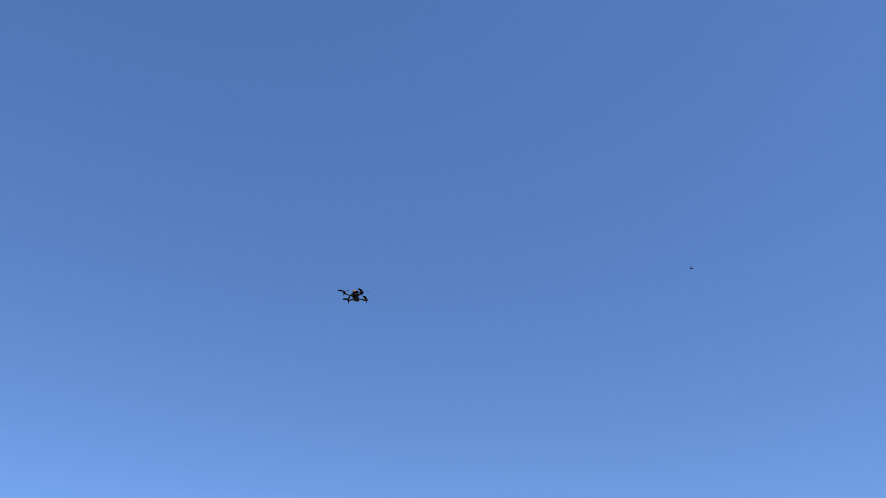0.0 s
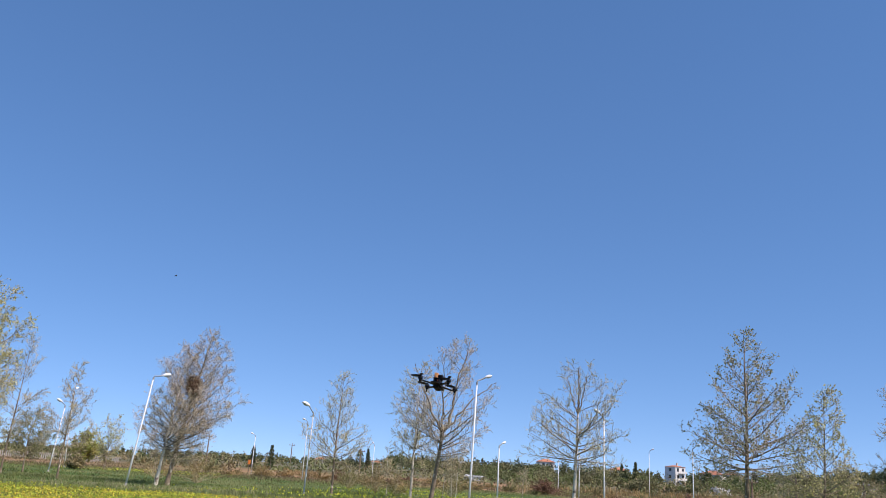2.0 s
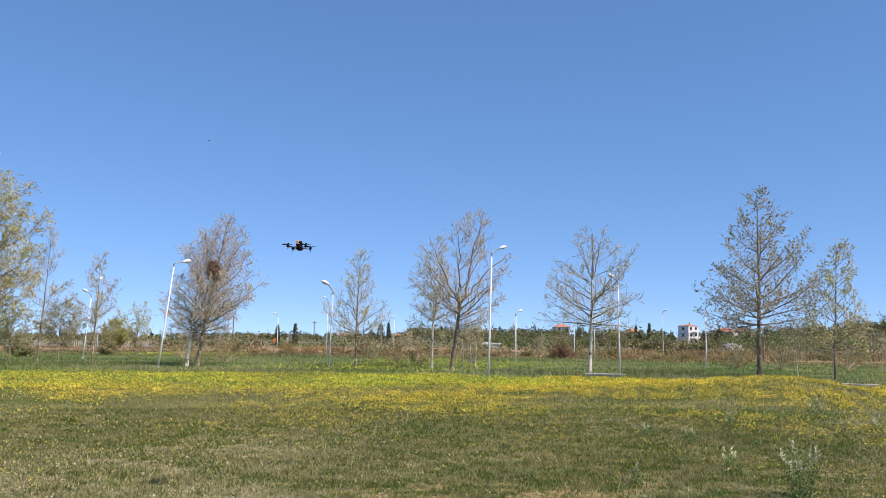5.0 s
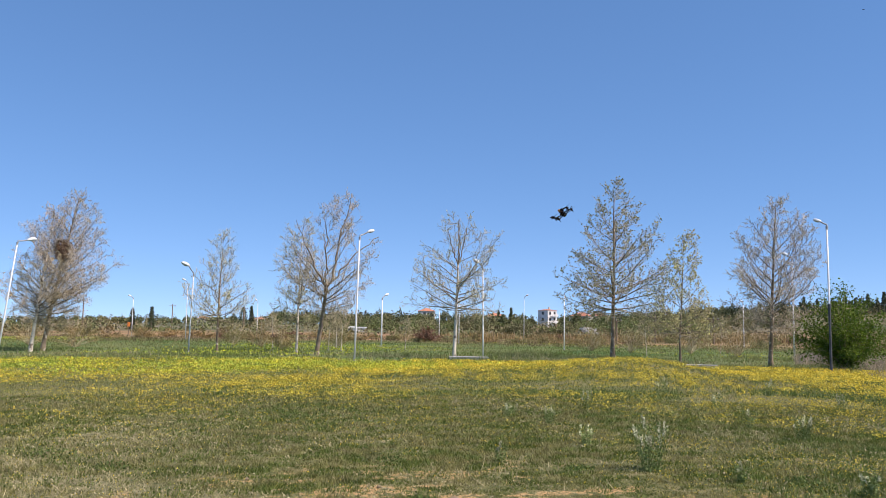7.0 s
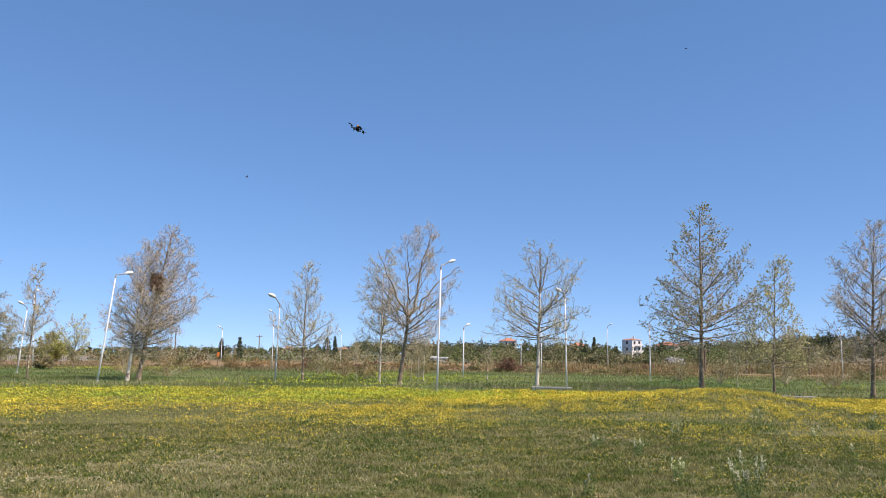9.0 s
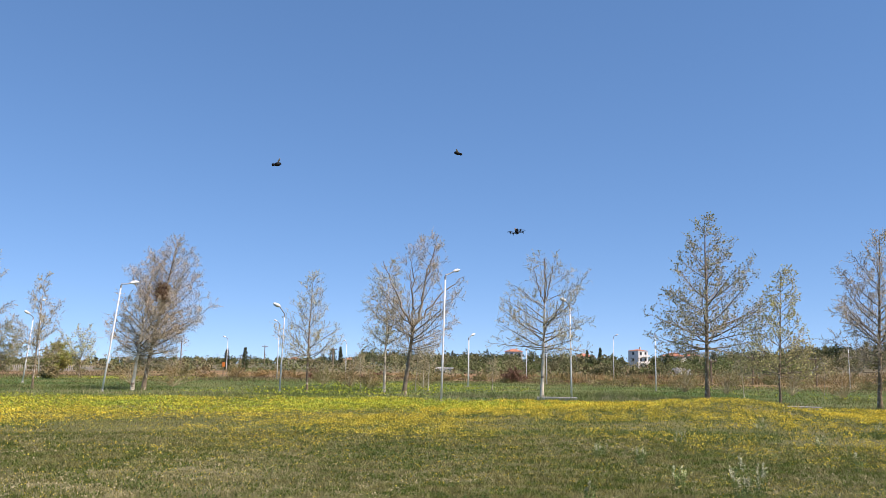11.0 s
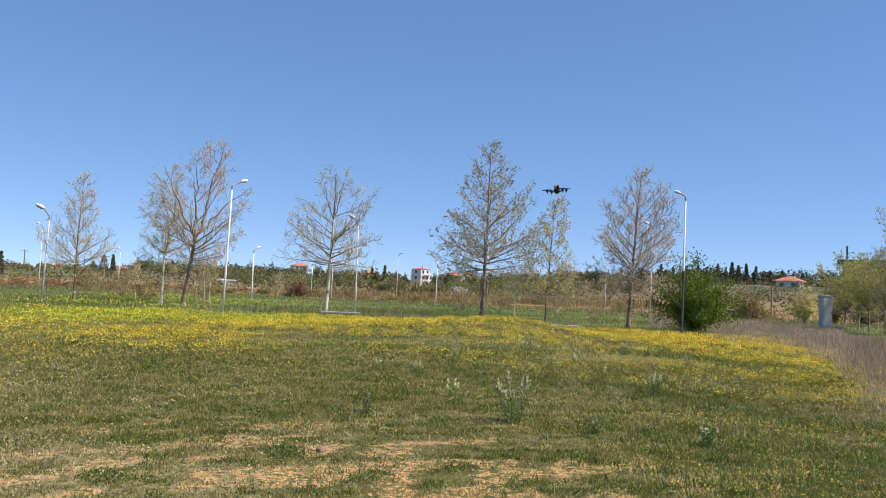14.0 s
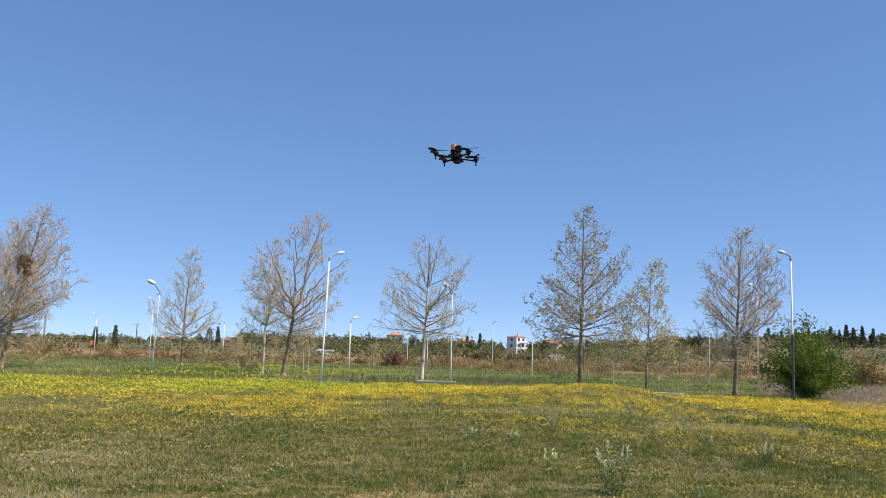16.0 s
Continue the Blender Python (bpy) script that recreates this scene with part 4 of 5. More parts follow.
# ---- buildings ----
def villa(az, d, sx, sy, storeys, wall, label, turn=0.0, roof="hip", balconies=True, lift=0.0, name="house", slope=0.24, eave=0.5):
    """A rendered house with storeys, windows, balconies and a tiled roof."""
    x, y, z = spot(az, d)
    ob = empty(name, pose(x, y, z + lift - 0.3, 0, 0, az + turn), label, "house", "far houses")
    h = storeys * 3.0
    part("wall", box(sx, sy, h + 0.3, (0, 0, 0), 0.03), M[wall], ob)
    if roof == "hip":
        bm = bmesh.new()
        e = eave
        c = [bm.verts.new(p) for p in ((-sx / 2 - e, -sy / 2 - e, 0), (sx / 2 + e, -sy / 2 - e, 0), (sx / 2 + e, sy / 2 + e, 0), (-sx / 2 - e, sy / 2 + e, 0))]
        k = max(0.3, sx / 2 - sy / 2)
        r = [bm.verts.new((-k, 0, sy * slope)), bm.verts.new((k, 0, sy * slope))]
        for f in ((c[0], c[1], r[1], r[0]), (c[1], c[2], r[1]), (c[2], c[3], r[0], r[1]), (c[3], c[0], r[0]), (c[3], c[2], c[1], c[0])):
            bm.faces.new(f)
        bmesh.ops.translate(bm, vec=(0, 0, h + 0.3), verts=bm.verts)
        top = part("roof", bm, M["tile"], ob, "red tiled roof")
        part("chimney", box(0.6, 0.6, 1.2, (sx * 0.2, 0, h + sy * 0.16), 0.03), M["plaster"], top)
    else:
        top = part("roof", box(sx + 0.5, sy + 0.5, 0.25, (0, 0, h + 0.3), 0.03), M["concrete"], ob)
        part("stair_house", box(sx * 0.4, sy * 0.4, 1.9, (0, 0, h + 0.55), 0.03), M["plaster"], top, "rooftop stair house")
    cols = max(2, int(sx / 3))
    for s in range(storeys):
        for c in range(cols):
            wx = (c + 0.5) / cols * sx - sx / 2
            w = part("window", box(1.3, 0.12, 1.5, (wx, -sy / 2 - 0.03, s * 3 + 1.2), 0.02), M["glass"], ob)
            part("frame", box(1.5, 0.08, 0.12, (wx, -sy / 2 - 0.06, s * 3 + 2.7), 0.01), M["white"], w)
        w = part("window", box(0.12, 1.2, 1.4, (-sx / 2 - 0.03, 0, s * 3 + 1.2), 0.02), M["glass"], ob)
        if balconies and s > 0:
            bal = part("balcony", box(sx * 0.62, 1.5, 0.18, (sx * 0.1, -sy / 2 - 0.75, s * 3 + 0.3), 0.02), M["white"], ob)
            part("parapet", box(sx * 0.62, 0.1, 0.9, (sx * 0.1, -sy / 2 - 1.45, s * 3 + 0.484), 0.02), M["white"], bal)
    part("door", box(1.0, 0.1, 2.1, (sx * 0.42, -sy / 2 - 0.03, 0.3), 0.01), M["wood"], ob)
    return ob


villa(-7.85, 400, 7.2, 6, 3, "white", "cream three-storey house with balconies among trees", 52, lift=-0.3, slope=0.12, eave=0.3)
villa(-32.8, 300, 7.4, 6.2, 1, "white", "white villa with red tiled hip roof on the hill", -15, lift=-0.9, slope=0.28, eave=1.0)
villa(0.7, 380, 7, 6, 2, "white", "white house with red roof among trees", 15, balconies=False, lift=1.0)
villa(-10.2, 370, 9, 7, 2, "plaster", "house with red roof among trees", -20, balconies=False, lift=-0.6)
villa(-11.3, 375, 7, 6, 2, "plaster", "house with red roof among trees", 10, balconies=False, lift=-0.6)
villa(-4.2, 390, 8, 6, 2, "plaster", "house with red roof among trees", 10, balconies=False, lift=-0.6)
villa(16.05, 420, 6, 5, 1, "plaster", "low pale house with red roof far off", 0, balconies=False, lift=-0.6)
villa(12.3, 400, 4, 3.6, 1, "white", "low white house with red roof far off", 20, balconies=False, lift=-0.8)


def shed(az, d, sx, sy, h, label, wall="white", roof="white"):
    x, y, z = spot(az, d)
    ob = empty("shed", pose(x, y, z - 0.1, 0, 0, az + 12), label, "shed")
    part("wall", box(sx, sy, h, (0, 0, 0), 0.03), M[wall], ob)
    part("roof", box(sx + 0.5, sy + 0.5, 0.2, (0, 0, h), 0.03, None, pose(0, 0, 0, 4, 0, 0)), M[roof], ob)
    part("door", box(0.6, 0.1, h * 0.75, (sx * 0.2, -sy / 2 - 0.03, 0), 0.01), M["greypaint"], ob)


shed(5.5, 190, 3.4, 2.4, 1.0, "low white shed with pale sheet roof")
shed(6.5, 192, 2.0, 2, 0.8, "small grey shed with pale sheet roof", "greypaint")
for az, d, size in ((-10.5, 185, 3.6), (-11.0, 188, 2.6), (-19.0, 190, 2.8), (-19.5, 230, 2.4)):
    bush(az, d, "small tree in white blossom", "blossom", "blossoming trees", "blossoming_tree", seed=int(300 - az), wide=size, tall=size * 0.7, stems=30, n=1400, leaf=0.25)


def hall():
    """A long dark flat-roofed building with a chimney behind the trees."""
    x, y, z = spot(-39.6, 150)
    ob = empty("hall", pose(x, y, z - 0.2, 0, 0, -39.6), "long grey flat-roofed building behind trees", "building")
    part("wall", box(22, 12, 8.3, (1.2, 6, 0), 0.05), M["wood"], ob)
    roof = part("roof", box(23.5, 14, 0.8, (1.2, 6, 8.3), 0.05), M["darkpaint"], ob, "dark flat roof edge")
    part("trim", box(23.6, 0.2, 0.25, (1.2, -1.1, 8.02), 0.02), M["concrete"], roof, "pale eaves strip")
    part("chimney", lathe([(0.16, 9.0), (0.16, 11.4), (0.2, 11.5)], 12, None, Matrix.Translation((-9.3, 2, 0))), M["darkpaint"], ob)
    for i in range(6):
        part("window", box(2.4, 0.15, 1.6, (-8 + i * 3.6, -0.06, 4.0), 0.02), M["glass"], ob)


hall()


# ---- small fixtures ----
def cabinet():
    x, y, z = spot(-34.9, 62)
    ob = empty("electric_cabinet", pose(x, y, z, 0, 0, -34.9 + 32), "tall pale grey steel electric cabinet beside trees", "cabinet")
    part("plinth", box(0.82, 0.62, 0.2, (0, 0, -0.05), 0.01), M["concrete"], ob)
    part("body", box(0.7, 0.5, 2.3, (0, 0, 0.15), 0.015), M["concrete"], ob)
    part("roof", box(0.78, 0.6, 0.08, (0, 0, 2.45), 0.02), M["concrete"], ob)
    door = part("door", box(0.64, 0.03, 2.0, (0, -0.27, 0.28), 0.008), M["concrete"], ob)
    part("handle", box(0.03, 0.04, 0.16, (0.26, -0.3, 1.25), 0.006), M["darkpaint"], door)


cabinet()


def low_box(az, d, sx, sy, h, label, mat, name, category, turn=0.0):
    x, y, z = spot(az, d)
    ob = empty(name, pose(x, y, z - 0.03, 0, 0, az + turn), label, category)
    part("body", box(sx, sy, h, (0, 0, 0), 0.02), M[mat], ob)
    part("cap", box(sx + 0.06, sy + 0.06, 0.05, (0, 0, h), 0.01), M[mat], ob)


low_box(-2.3, 44.5, 2.1, 0.5, 0.14, "low pale concrete bench slab at the trees", "concrete", "concrete_slab", "slab", 4)
low_box(-18.2, 39.5, 1.4, 0.5, 0.16, "low pale concrete slab in the grass", "concrete", "concrete_slab", "slab")
low_box(-40.6, 78, 1.3, 0.6, 1.3, "grey steel bin box on the lawn", "greypaint", "utility_box", "box")
low_box(-30.6, 78, 0.6, 0.4, 0.9, "small pale concrete meter box", "concrete", "meter_box", "box")
low_box(-40.2, 40, 3.0, 1.6, 0.12, "dark weathered slab beside the weeds", "darkpaint", "paving_slab", "slab")


def sign_post():
    x, y, z = spot(20.8, 118)
    ob = empty("sign_post", pose(x, y, z, 0, 0, 20.8), "small orange sign on a post", "sign")
    part("post", lathe([(0.06, -0.1), (0.06, 1.9)], 8), M["wood"], ob)
    part("panel", box(0.34, 0.05, 0.6, (0, -0.09, 1.3), 0.01), M["orange"], ob, "orange panel")


sign_post()


def utility_pole(az, d, tall):
    x, y, z = spot(az, d)
    ob = empty("utility_pole", pose(x, y, z - 0.1, 0, 0, az), "thin wooden utility pole far off", "utility pole", "utility poles")
    part("pole", lathe([(0.14, 0), (0.1, tall)], 8), M["wood"], ob)
    part("crossarm", box(1.5, 0.12, 0.12, (0, -0.12, tall - 0.5), 0.01), M["wood"], ob)
    for s in (-0.6, 0.0, 0.6):
        part("insulator", lathe([(0.05, tall - 0.38), (0.08, tall - 0.3), (0.04, tall - 0.2)], 8, None, Matrix.Translation((s, -0.12, 0))), M["lens"], ob)


for az, d, tall in ((18.1, 210, 6.0), (13.4, 150, 5.0), (-12.6, 112, 3.6), (-31.7, 120, 4.0), (23.6, 180, 6.5), (-19.0, 118, 4.0), (-15.2, 118, 4.2)):
    utility_pole(az, d, tall)


def picket_fence():
    x, y, z = spot(34, 150)
    ob = empty("picket_fence", pose(x, y, z, 0, 0, 34), "long pale slatted fence at the field's edge", "fence")
    for s in (0.25, 0.75):
        part("rail", box(27, 0.06, 0.08, (0, 0.05, s), 0.005), M["wood"], ob)
    slat = box(0.14, 0.03, 1.0, (0, 0, 0), 0.005)
    me = bpy.data.meshes.new("slat")
    slat.to_mesh(me)
    slat.free()
    me.materials.append(M["concrete"])
    for i in range(90):
        o = new("slat", me)
        o.parent = ob
        o.location = (-13.4 + i * 0.3, 0, 0.02)


picket_fence()


def nest():
    rng = np.random.default_rng(60)
    x, y, z = spot(25.05, 52.9)
    ob = empty("bird_nest", pose(x, y, z + 6.0), "dark ragged nest of twigs high in the tree", "nest")
    n = 560
    c = rng.normal(size=(n, 3))
    c *= (rng.uniform(0.05, 1, n) ** 0.5 / np.linalg.norm(c, axis=1))[:, None] * [0.46, 0.42, 0.66] * (1 + 0.3 * np.sin(np.arange(n) * 0.7))[:, None]
    w = np.cross(c, rng.normal(size=(n, 3)))
    w /= np.linalg.norm(w, axis=1, keepdims=True)
    part_np("twig_work", *cones(c - w * 0.3, c + w * 0.3, np.full(n, 0.014), rng), M["nest"], ob)


nest()


# ---- grass, flowers and weeds ----
def stuff(name, arrays, mat, label, category):
    tagged(part_np(name, *arrays, M[mat]), label, category, kind="stuff")


def verge_edge(d):
    """The turn at which the dry verge begins, by distance."""
    return -38.5 + (d - 14) / 24 * 10


def field():
    rng = np.random.default_rng(70)
    # short grass of the near field
    x, y = scatter(620000, -44, 44, 5.2, 20, rng, 0.6)
    tuft = smooth(0.36, 0.6, patchy(x, y, 13.0, 42)) * 0.6 + smooth(0.36, 0.6, patchy(x, y, 4.5, 43)) * 0.4
    keep = (worn_soil(x, y) < rng.uniform(0.05, 1.3, len(x))) & (0.3 + 0.75 * tuft > rng.uniform(0, 1, len(x))) & (parched_grass(x, y) * 0.35 < rng.uniform(0, 1, len(x)))
    x, y, tuft = x[keep], y[keep], tuft[keep]
    d = np.hypot(x, y)
    tall = rng.uniform(0.012, 0.042, len(x)) * (0.3 + 0.6 * patchy(x, y, 1.1, 4) + 0.9 * tuft) * (1 + 0.03 * (d - 6))
    stuff("short_grass", blades(x, y, height(x, y), tall, 0.004 + 0.0009 * d, rng, 1.6), "grass", "short green grass mixed with dry straw", "grass")
    x, y = scatter(190000, -46, 46, 13, 42, rng, 0.8)
    d = np.hypot(x, y)
    tall = rng.uniform(0.015, 0.06, len(x)) * (0.6 + 0.8 * patchy(x, y, 0.8, 6)) * (0.55 + 0.45 * smooth(13, 26, d))
    stuff("meadow_grass", blades(x, y, height(x, y), tall, 0.008 + 0.0007 * d, rng, 1.0), "lush", "green meadow grass between the flowers", "grass")
    # straw tufts in the near field
    x, y = scatter(90000, -40, 44, 6, 22, rng)
    keep = patchy(x, y, 0.9, 9) + 0.35 * parched_grass(x, y) > rng.uniform(0.45, 1.1, len(x))
    x, y = x[keep], y[keep]
    stuff("straw", blades(x, y, height(x, y), rng.uniform(0.02, 0.09, len(x)), 0.01, rng, 2.0), "straw", "dry straw lying in the grass", "straw")
    # pale dry litter, and small yellow flowers close to the ground
    x, y = scatter(80000, -42, 44, 5.5, 20, rng, 0.8)
    keep = 0.35 + 0.5 * patchy(x, y, 1.3, 31) + 0.3 * parched_grass(x, y) > rng.uniform(0.4, 1.1, len(x))
    x, y = x[keep], y[keep]
    d = np.hypot(x, y)
    z = height(x, y) + rng.uniform(0.005, 0.035, len(x))
    stuff("dry_litter", leaves(np.stack([x, y, z], 1), 0.009 + 0.0015 * d, rng), "litter", "pale dry stalks and litter in the grass", "litter")
    x, y = scatter(60000, -44, 44, 5.5, 22, rng, 0.8)
    az = np.degrees(np.arctan2(-x, y))
    keep = smooth(0.3, 0.7, patchy(x, y, 0.8, 32)) * (0.35 + 0.65 * smooth(8, 32, -az)) > rng.uniform(0, 1, len(x))
    x, y = x[keep], y[keep]
    d = np.hypot(x, y)
    z = height(x, y) + rng.uniform(0.02, 0.06, len(x))
    stuff("small_flowers", leaves(np.stack([x, y, z], 1), 0.005 + 0.0009 * d, rng), "petal", "tiny yellow flowers low in the grass", "wild flowers")
    # darker weeds before the mound
    x, y = scatter(60000, -34, 16, 13, 27, rng)
    d, az = np.hypot(x, y), np.degrees(np.arctan2(-x, y))
    keep = smooth(0.45, 0.65, patchy(x, y, 0.9, 33)) * (0.25 + 0.75 * np.exp(-((d - 22.5) / 2.5) ** 2)) > rng.uniform(0, 1, len(x))
    x, y = x[keep], y[keep]
    stuff("dark_weeds", blades(x, y, height(x, y), rng.uniform(0.03, 0.09, len(x)), 0.03, rng, 1.1), "herb", "darker green weeds before the mound", "weeds")
    x, y = scatter(46000, -46, -16, 5.4, 15, rng)
    az = np.degrees(np.arctan2(-x, y))
    keep = smooth(0.3, 0.6, patchy(x, y, 1.2, 44)) * smooth(16, 32, -az) > rng.uniform(0, 1, len(x))
    x, y = x[keep], y[keep]
    stuff("green_weeds", blades(x, y, height(x, y), rng.uniform(0.02, 0.07, len(x)), 0.014, rng, 1.2), "herb", "fresh green weeds towards the verge", "weeds")
    # golden flowers: thin near the eye, dense towards the mound
    x, y = scatter(560000, -46, 46, 6, 40, rng, 0.9)
    d, az = np.hypot(x, y), np.degrees(np.arctan2(-x, y))
    p = patchy(x, y, 0.45, 10)
    q = patchy(x, y, 1.7, 11)
    at = d + 7 * (p - 0.5) + 3 * (q - 0.5) + 0.13 * np.clip(-az, 0, 40) + 0.1 * np.clip(az, 0, 30)
    want = (0.1 * smooth(9, 17, at) + 0.9 * smooth(17, 28.5, at)) * (0.15 + 0.85 * smooth(0.25, 0.6, 0.6 * p + 0.4 * q)) + 0.035 * smooth(0.3, 0.6, q) * (1 + 8 * smooth(15, 32, -az))
    want *= np.where(az < verge_edge(d) - 1, 0.1 + 0.6 * np.exp(-np.clip(verge_edge(d) - az, 0, 50) / 3.0), 1.0) * (1 - 0.45 * smooth(6, 20, az))
    want *= 1 - 0.75 * smooth(-8, 6, az) * smooth(26, 32, d)
    want *= 1 - 0.6 * np.exp(-((x - 3) / 5) ** 2 - ((y - 22) / 2.2) ** 2)
    want *= 0.3 + 1.1 * smooth(0.38, 0.62, patchy(x, y, 3.0, 34))
    keep = want > rng.uniform(0, 1, len(x))
    x, y, d = x[keep], y[keep], d[keep]
    z = height(x, y) + rng.uniform(0.02, 0.12, len(x)) * smooth(8, 20, d) + 0.04
    stuff("golden_flowers", leaves(np.stack([x, y, z], 1), (0.006 + 0.0011 * d) * rng.choice([0.7, 0.95, 1.35], len(x)), rng, 0.3), "petal", "golden yellow wild flowers across the field", "wild flowers")
    stuff("flower_stalks", blades(x[::2], y[::2], z[::2] - 0.16, np.full(len(x[::2]), 0.14), 0.008 + 0.0003 * d[::2], rng, 0.05), "herb", "green stalks under the wild flowers", "wild flowers")
    # yellow-green mustard band behind
    x, y = scatter(170000, -20, 46, 26, 44, rng)
    d, az = np.hypot(x, y), np.degrees(np.arctan2(-x, y))
    want = smooth(26, 31, d + 4 * (patchy(x, y, 0.4, 12) - 0.5)) * (1 - smooth(37, 41 + 0.12 * az, d)) * smooth(-14, 2, az) * (1 - 0.5 * smooth(12, 22, az)) * (0.35 + 0.65 * smooth(0.3, 0.6, patchy(x, y, 0.9, 13)))
    keep = want > rng.uniform(0, 1, len(x))
    x, y = x[keep], y[keep]
    z = height(x, y) + rng.uniform(0.02, 0.15, len(x))
    stuff("mustard_flowers", leaves(np.stack([x, y, z], 1), 0.042 * rng.choice([0.8, 1.0, 1.8], len(x)), rng, 0.4), "mustard", "yellow-green mustard plants in bloom", "wild flowers")
    # taller pale grass round the lamps and trees
    x, y = scatter(60000, -34, 46, 38, 60, rng)
    keep = patchy(x, y, 0.35, 14) > rng.uniform(0.35, 0.9, len(x))
    x, y = x[keep], y[keep]
    stuff("tall_grass", blades(x, y, height(x, y), rng.uniform(0.08, 0.32, len(x)), 0.03, rng, 0.7), "tallgrass", "tall pale grass round lamps and trees", "grass")
    x, y = scatter(80000, -44, 46, 42, 108, rng)
    stuff("lush_grass", blades(x, y, height(x, y), rng.uniform(0.04, 0.16, len(x)), 0.07, rng, 1.2), "green", "lush green grass of the back meadow", "grass")
    x, y = scatter(9000, -32, 34, 39, 48, rng)
    keep = smooth(0.55, 0.75, patchy(x, y, 0.5, 45)) > rng.uniform(0, 1, len(x))
    x, y = x[keep], y[keep]
    stuff("dry_tufts", blades(x, y, height(x, y), rng.uniform(0.12, 0.42, len(x)), 0.025, rng, 0.9), "straw", "pale dry grass tufts behind the flowers", "grass")
    x, y = scatter(46000, -40, 46, 43, 95, rng)
    keep = (patchy(x, y, 0.13, 15) > rng.uniform(0.52, 0.92, len(x))) & (smooth(-6, 14, np.degrees(np.arctan2(-x, y))) * 0.8 + 0.2 > rng.uniform(0, 1, len(x)))
    x, y = x[keep], y[keep]
    stuff("back_flowers", leaves(np.stack([x, y, height(x, y) + 0.2], 1), np.full(len(x), 0.1), rng, 0.5), "mustard", "patches of yellow flowers in the back meadow", "wild flowers")
    x, y = scatter(40000, -44, 46, 82, 150, rng)
    keep = patchy(x, y, 0.1, 16) > rng.uniform(0.2, 0.8, len(x))
    x, y = x[keep], y[keep]
    stuff("rough_grass", blades(x, y, height(x, y), rng.uniform(0.1, 0.34, len(x)), 0.12, rng, 1.6), "bank", "dry rough grass on the bank", "grass")
    # dry verge on one side
    x, y = scatter(170000, -48, -22, 13, 70, rng, 0.8)
    d, az = np.hypot(x, y), np.degrees(np.arctan2(-x, y))
    keep = (az < verge_edge(d) + 7 * (patchy(x, y, 0.6, 17) - 0.5)) & (smooth(-3, 5, verge_edge(d) - az) * 0.9 + 0.06 > rng.uniform(0, 1, len(x))) & ((d < 46) | (az > -36)) & (az < -24)
    x, y, d = x[keep], y[keep], d[keep]
    tall = rng.uniform(0.08, 0.46, len(x)) * (0.4 + 0.9 * patchy(x, y, 0.7, 18))
    stuff("dry_weeds", blades(x, y, height(x, y), tall, 0.006 + 0.0006 * d, rng, 1.3), "weeds", "dense brown dry weeds along the verge", "weeds")
    x, y = scatter(900, -46, -30, 12, 34, rng)
    d, az = np.hypot(x, y), np.degrees(np.arctan2(-x, y))
    keep = az < verge_edge(d) - 1
    x, y = x[keep], y[keep]
    root = np.stack([x, y, height(x, y)], 1)
    tip = root + np.stack([rng.normal(0, 0.12, len(x)), rng.normal(0, 0.12, len(x)), rng.uniform(0.4, 0.9, len(x))], 1)
    stuff("dead_stalks", cones(root, tip, np.full(len(x), 0.005), rng), "limb", "tall dead weed stalks on the verge", "weeds")

    # long bent dry stems and short pale stalks in the near grass
    pieces = []
    for i in range(46):
        x, y = scatter(1, -38, 30, 6.5, 14, rng)
        p = np.array([x[0], y[0], float(height(x[0], y[0]))])
        a, ln = rng.uniform(0, 6.28), rng.uniform(0.15, 0.5)
        q = p + [math.cos(a) * ln * 0.6, math.sin(a) * ln * 0.6, ln * rng.uniform(0.1, 0.7)]
        pieces.append(tube(bowed(p, q, -0.12, rng, 6, 0.02), np.linspace(0.003, 0.0015, 6), 4))
    stuff("dry_stems", merged(pieces), "straw", "long bent dry stems in the grass", "straw")


field()


def spike_plant(az, d, n, tall, seed):
    """A clump of grey-green leaves with upright cream flower spikes."""
    rng = np.random.default_rng(seed)
    x, y, z = spot(az, d)
    ob = empty("flowering_plant", pose(x, y, z - 0.01), "grey-green plant with upright cream flower spikes", "plant", "flowering plants in the grass")
    for i in range(n):
        r, a = tall * 0.42 * math.sqrt(rng.uniform(0, 1)), rng.uniform(0, 6.28)
        p = np.array([math.cos(a) * r * 0.4, math.sin(a) * r * 0.4, 0])
        q = np.array([math.cos(a) * r, math.sin(a) * r, tall * rng.uniform(0.6, 1.0)])
        stem = part_np("stem", *tube(bowed(p, q, 0.03, rng, 5), np.linspace(0.005, 0.003, 5), 5), M["greyherb"], ob)
        k = 30
        f = rng.uniform(0.8, 1.03, k)
        pts = p + (q - p) * f[:, None] + rng.normal(0, 0.006, (k, 3))
        tagged(part_np("flower_spike", *leaves(pts, np.full(k, 0.023), rng, 1.2), M["spike"], stem), "cream flower spike", kind="stuff")
    m = 60 + 34 * n
    f = rng.uniform(0, 0.92, m) ** 1.6
    a, r = rng.uniform(0, 6.28, m), tall * 0.36 * np.sqrt(rng.uniform(0, 1, m)) * (0.55 + 0.6 * f)
    pts = np.stack([np.cos(a) * r, np.sin(a) * r, f * tall], 1)
    part_np("foliage", *leaves(pts, np.full(m, 0.032), rng, 0.9), M["greyherb"], ob)


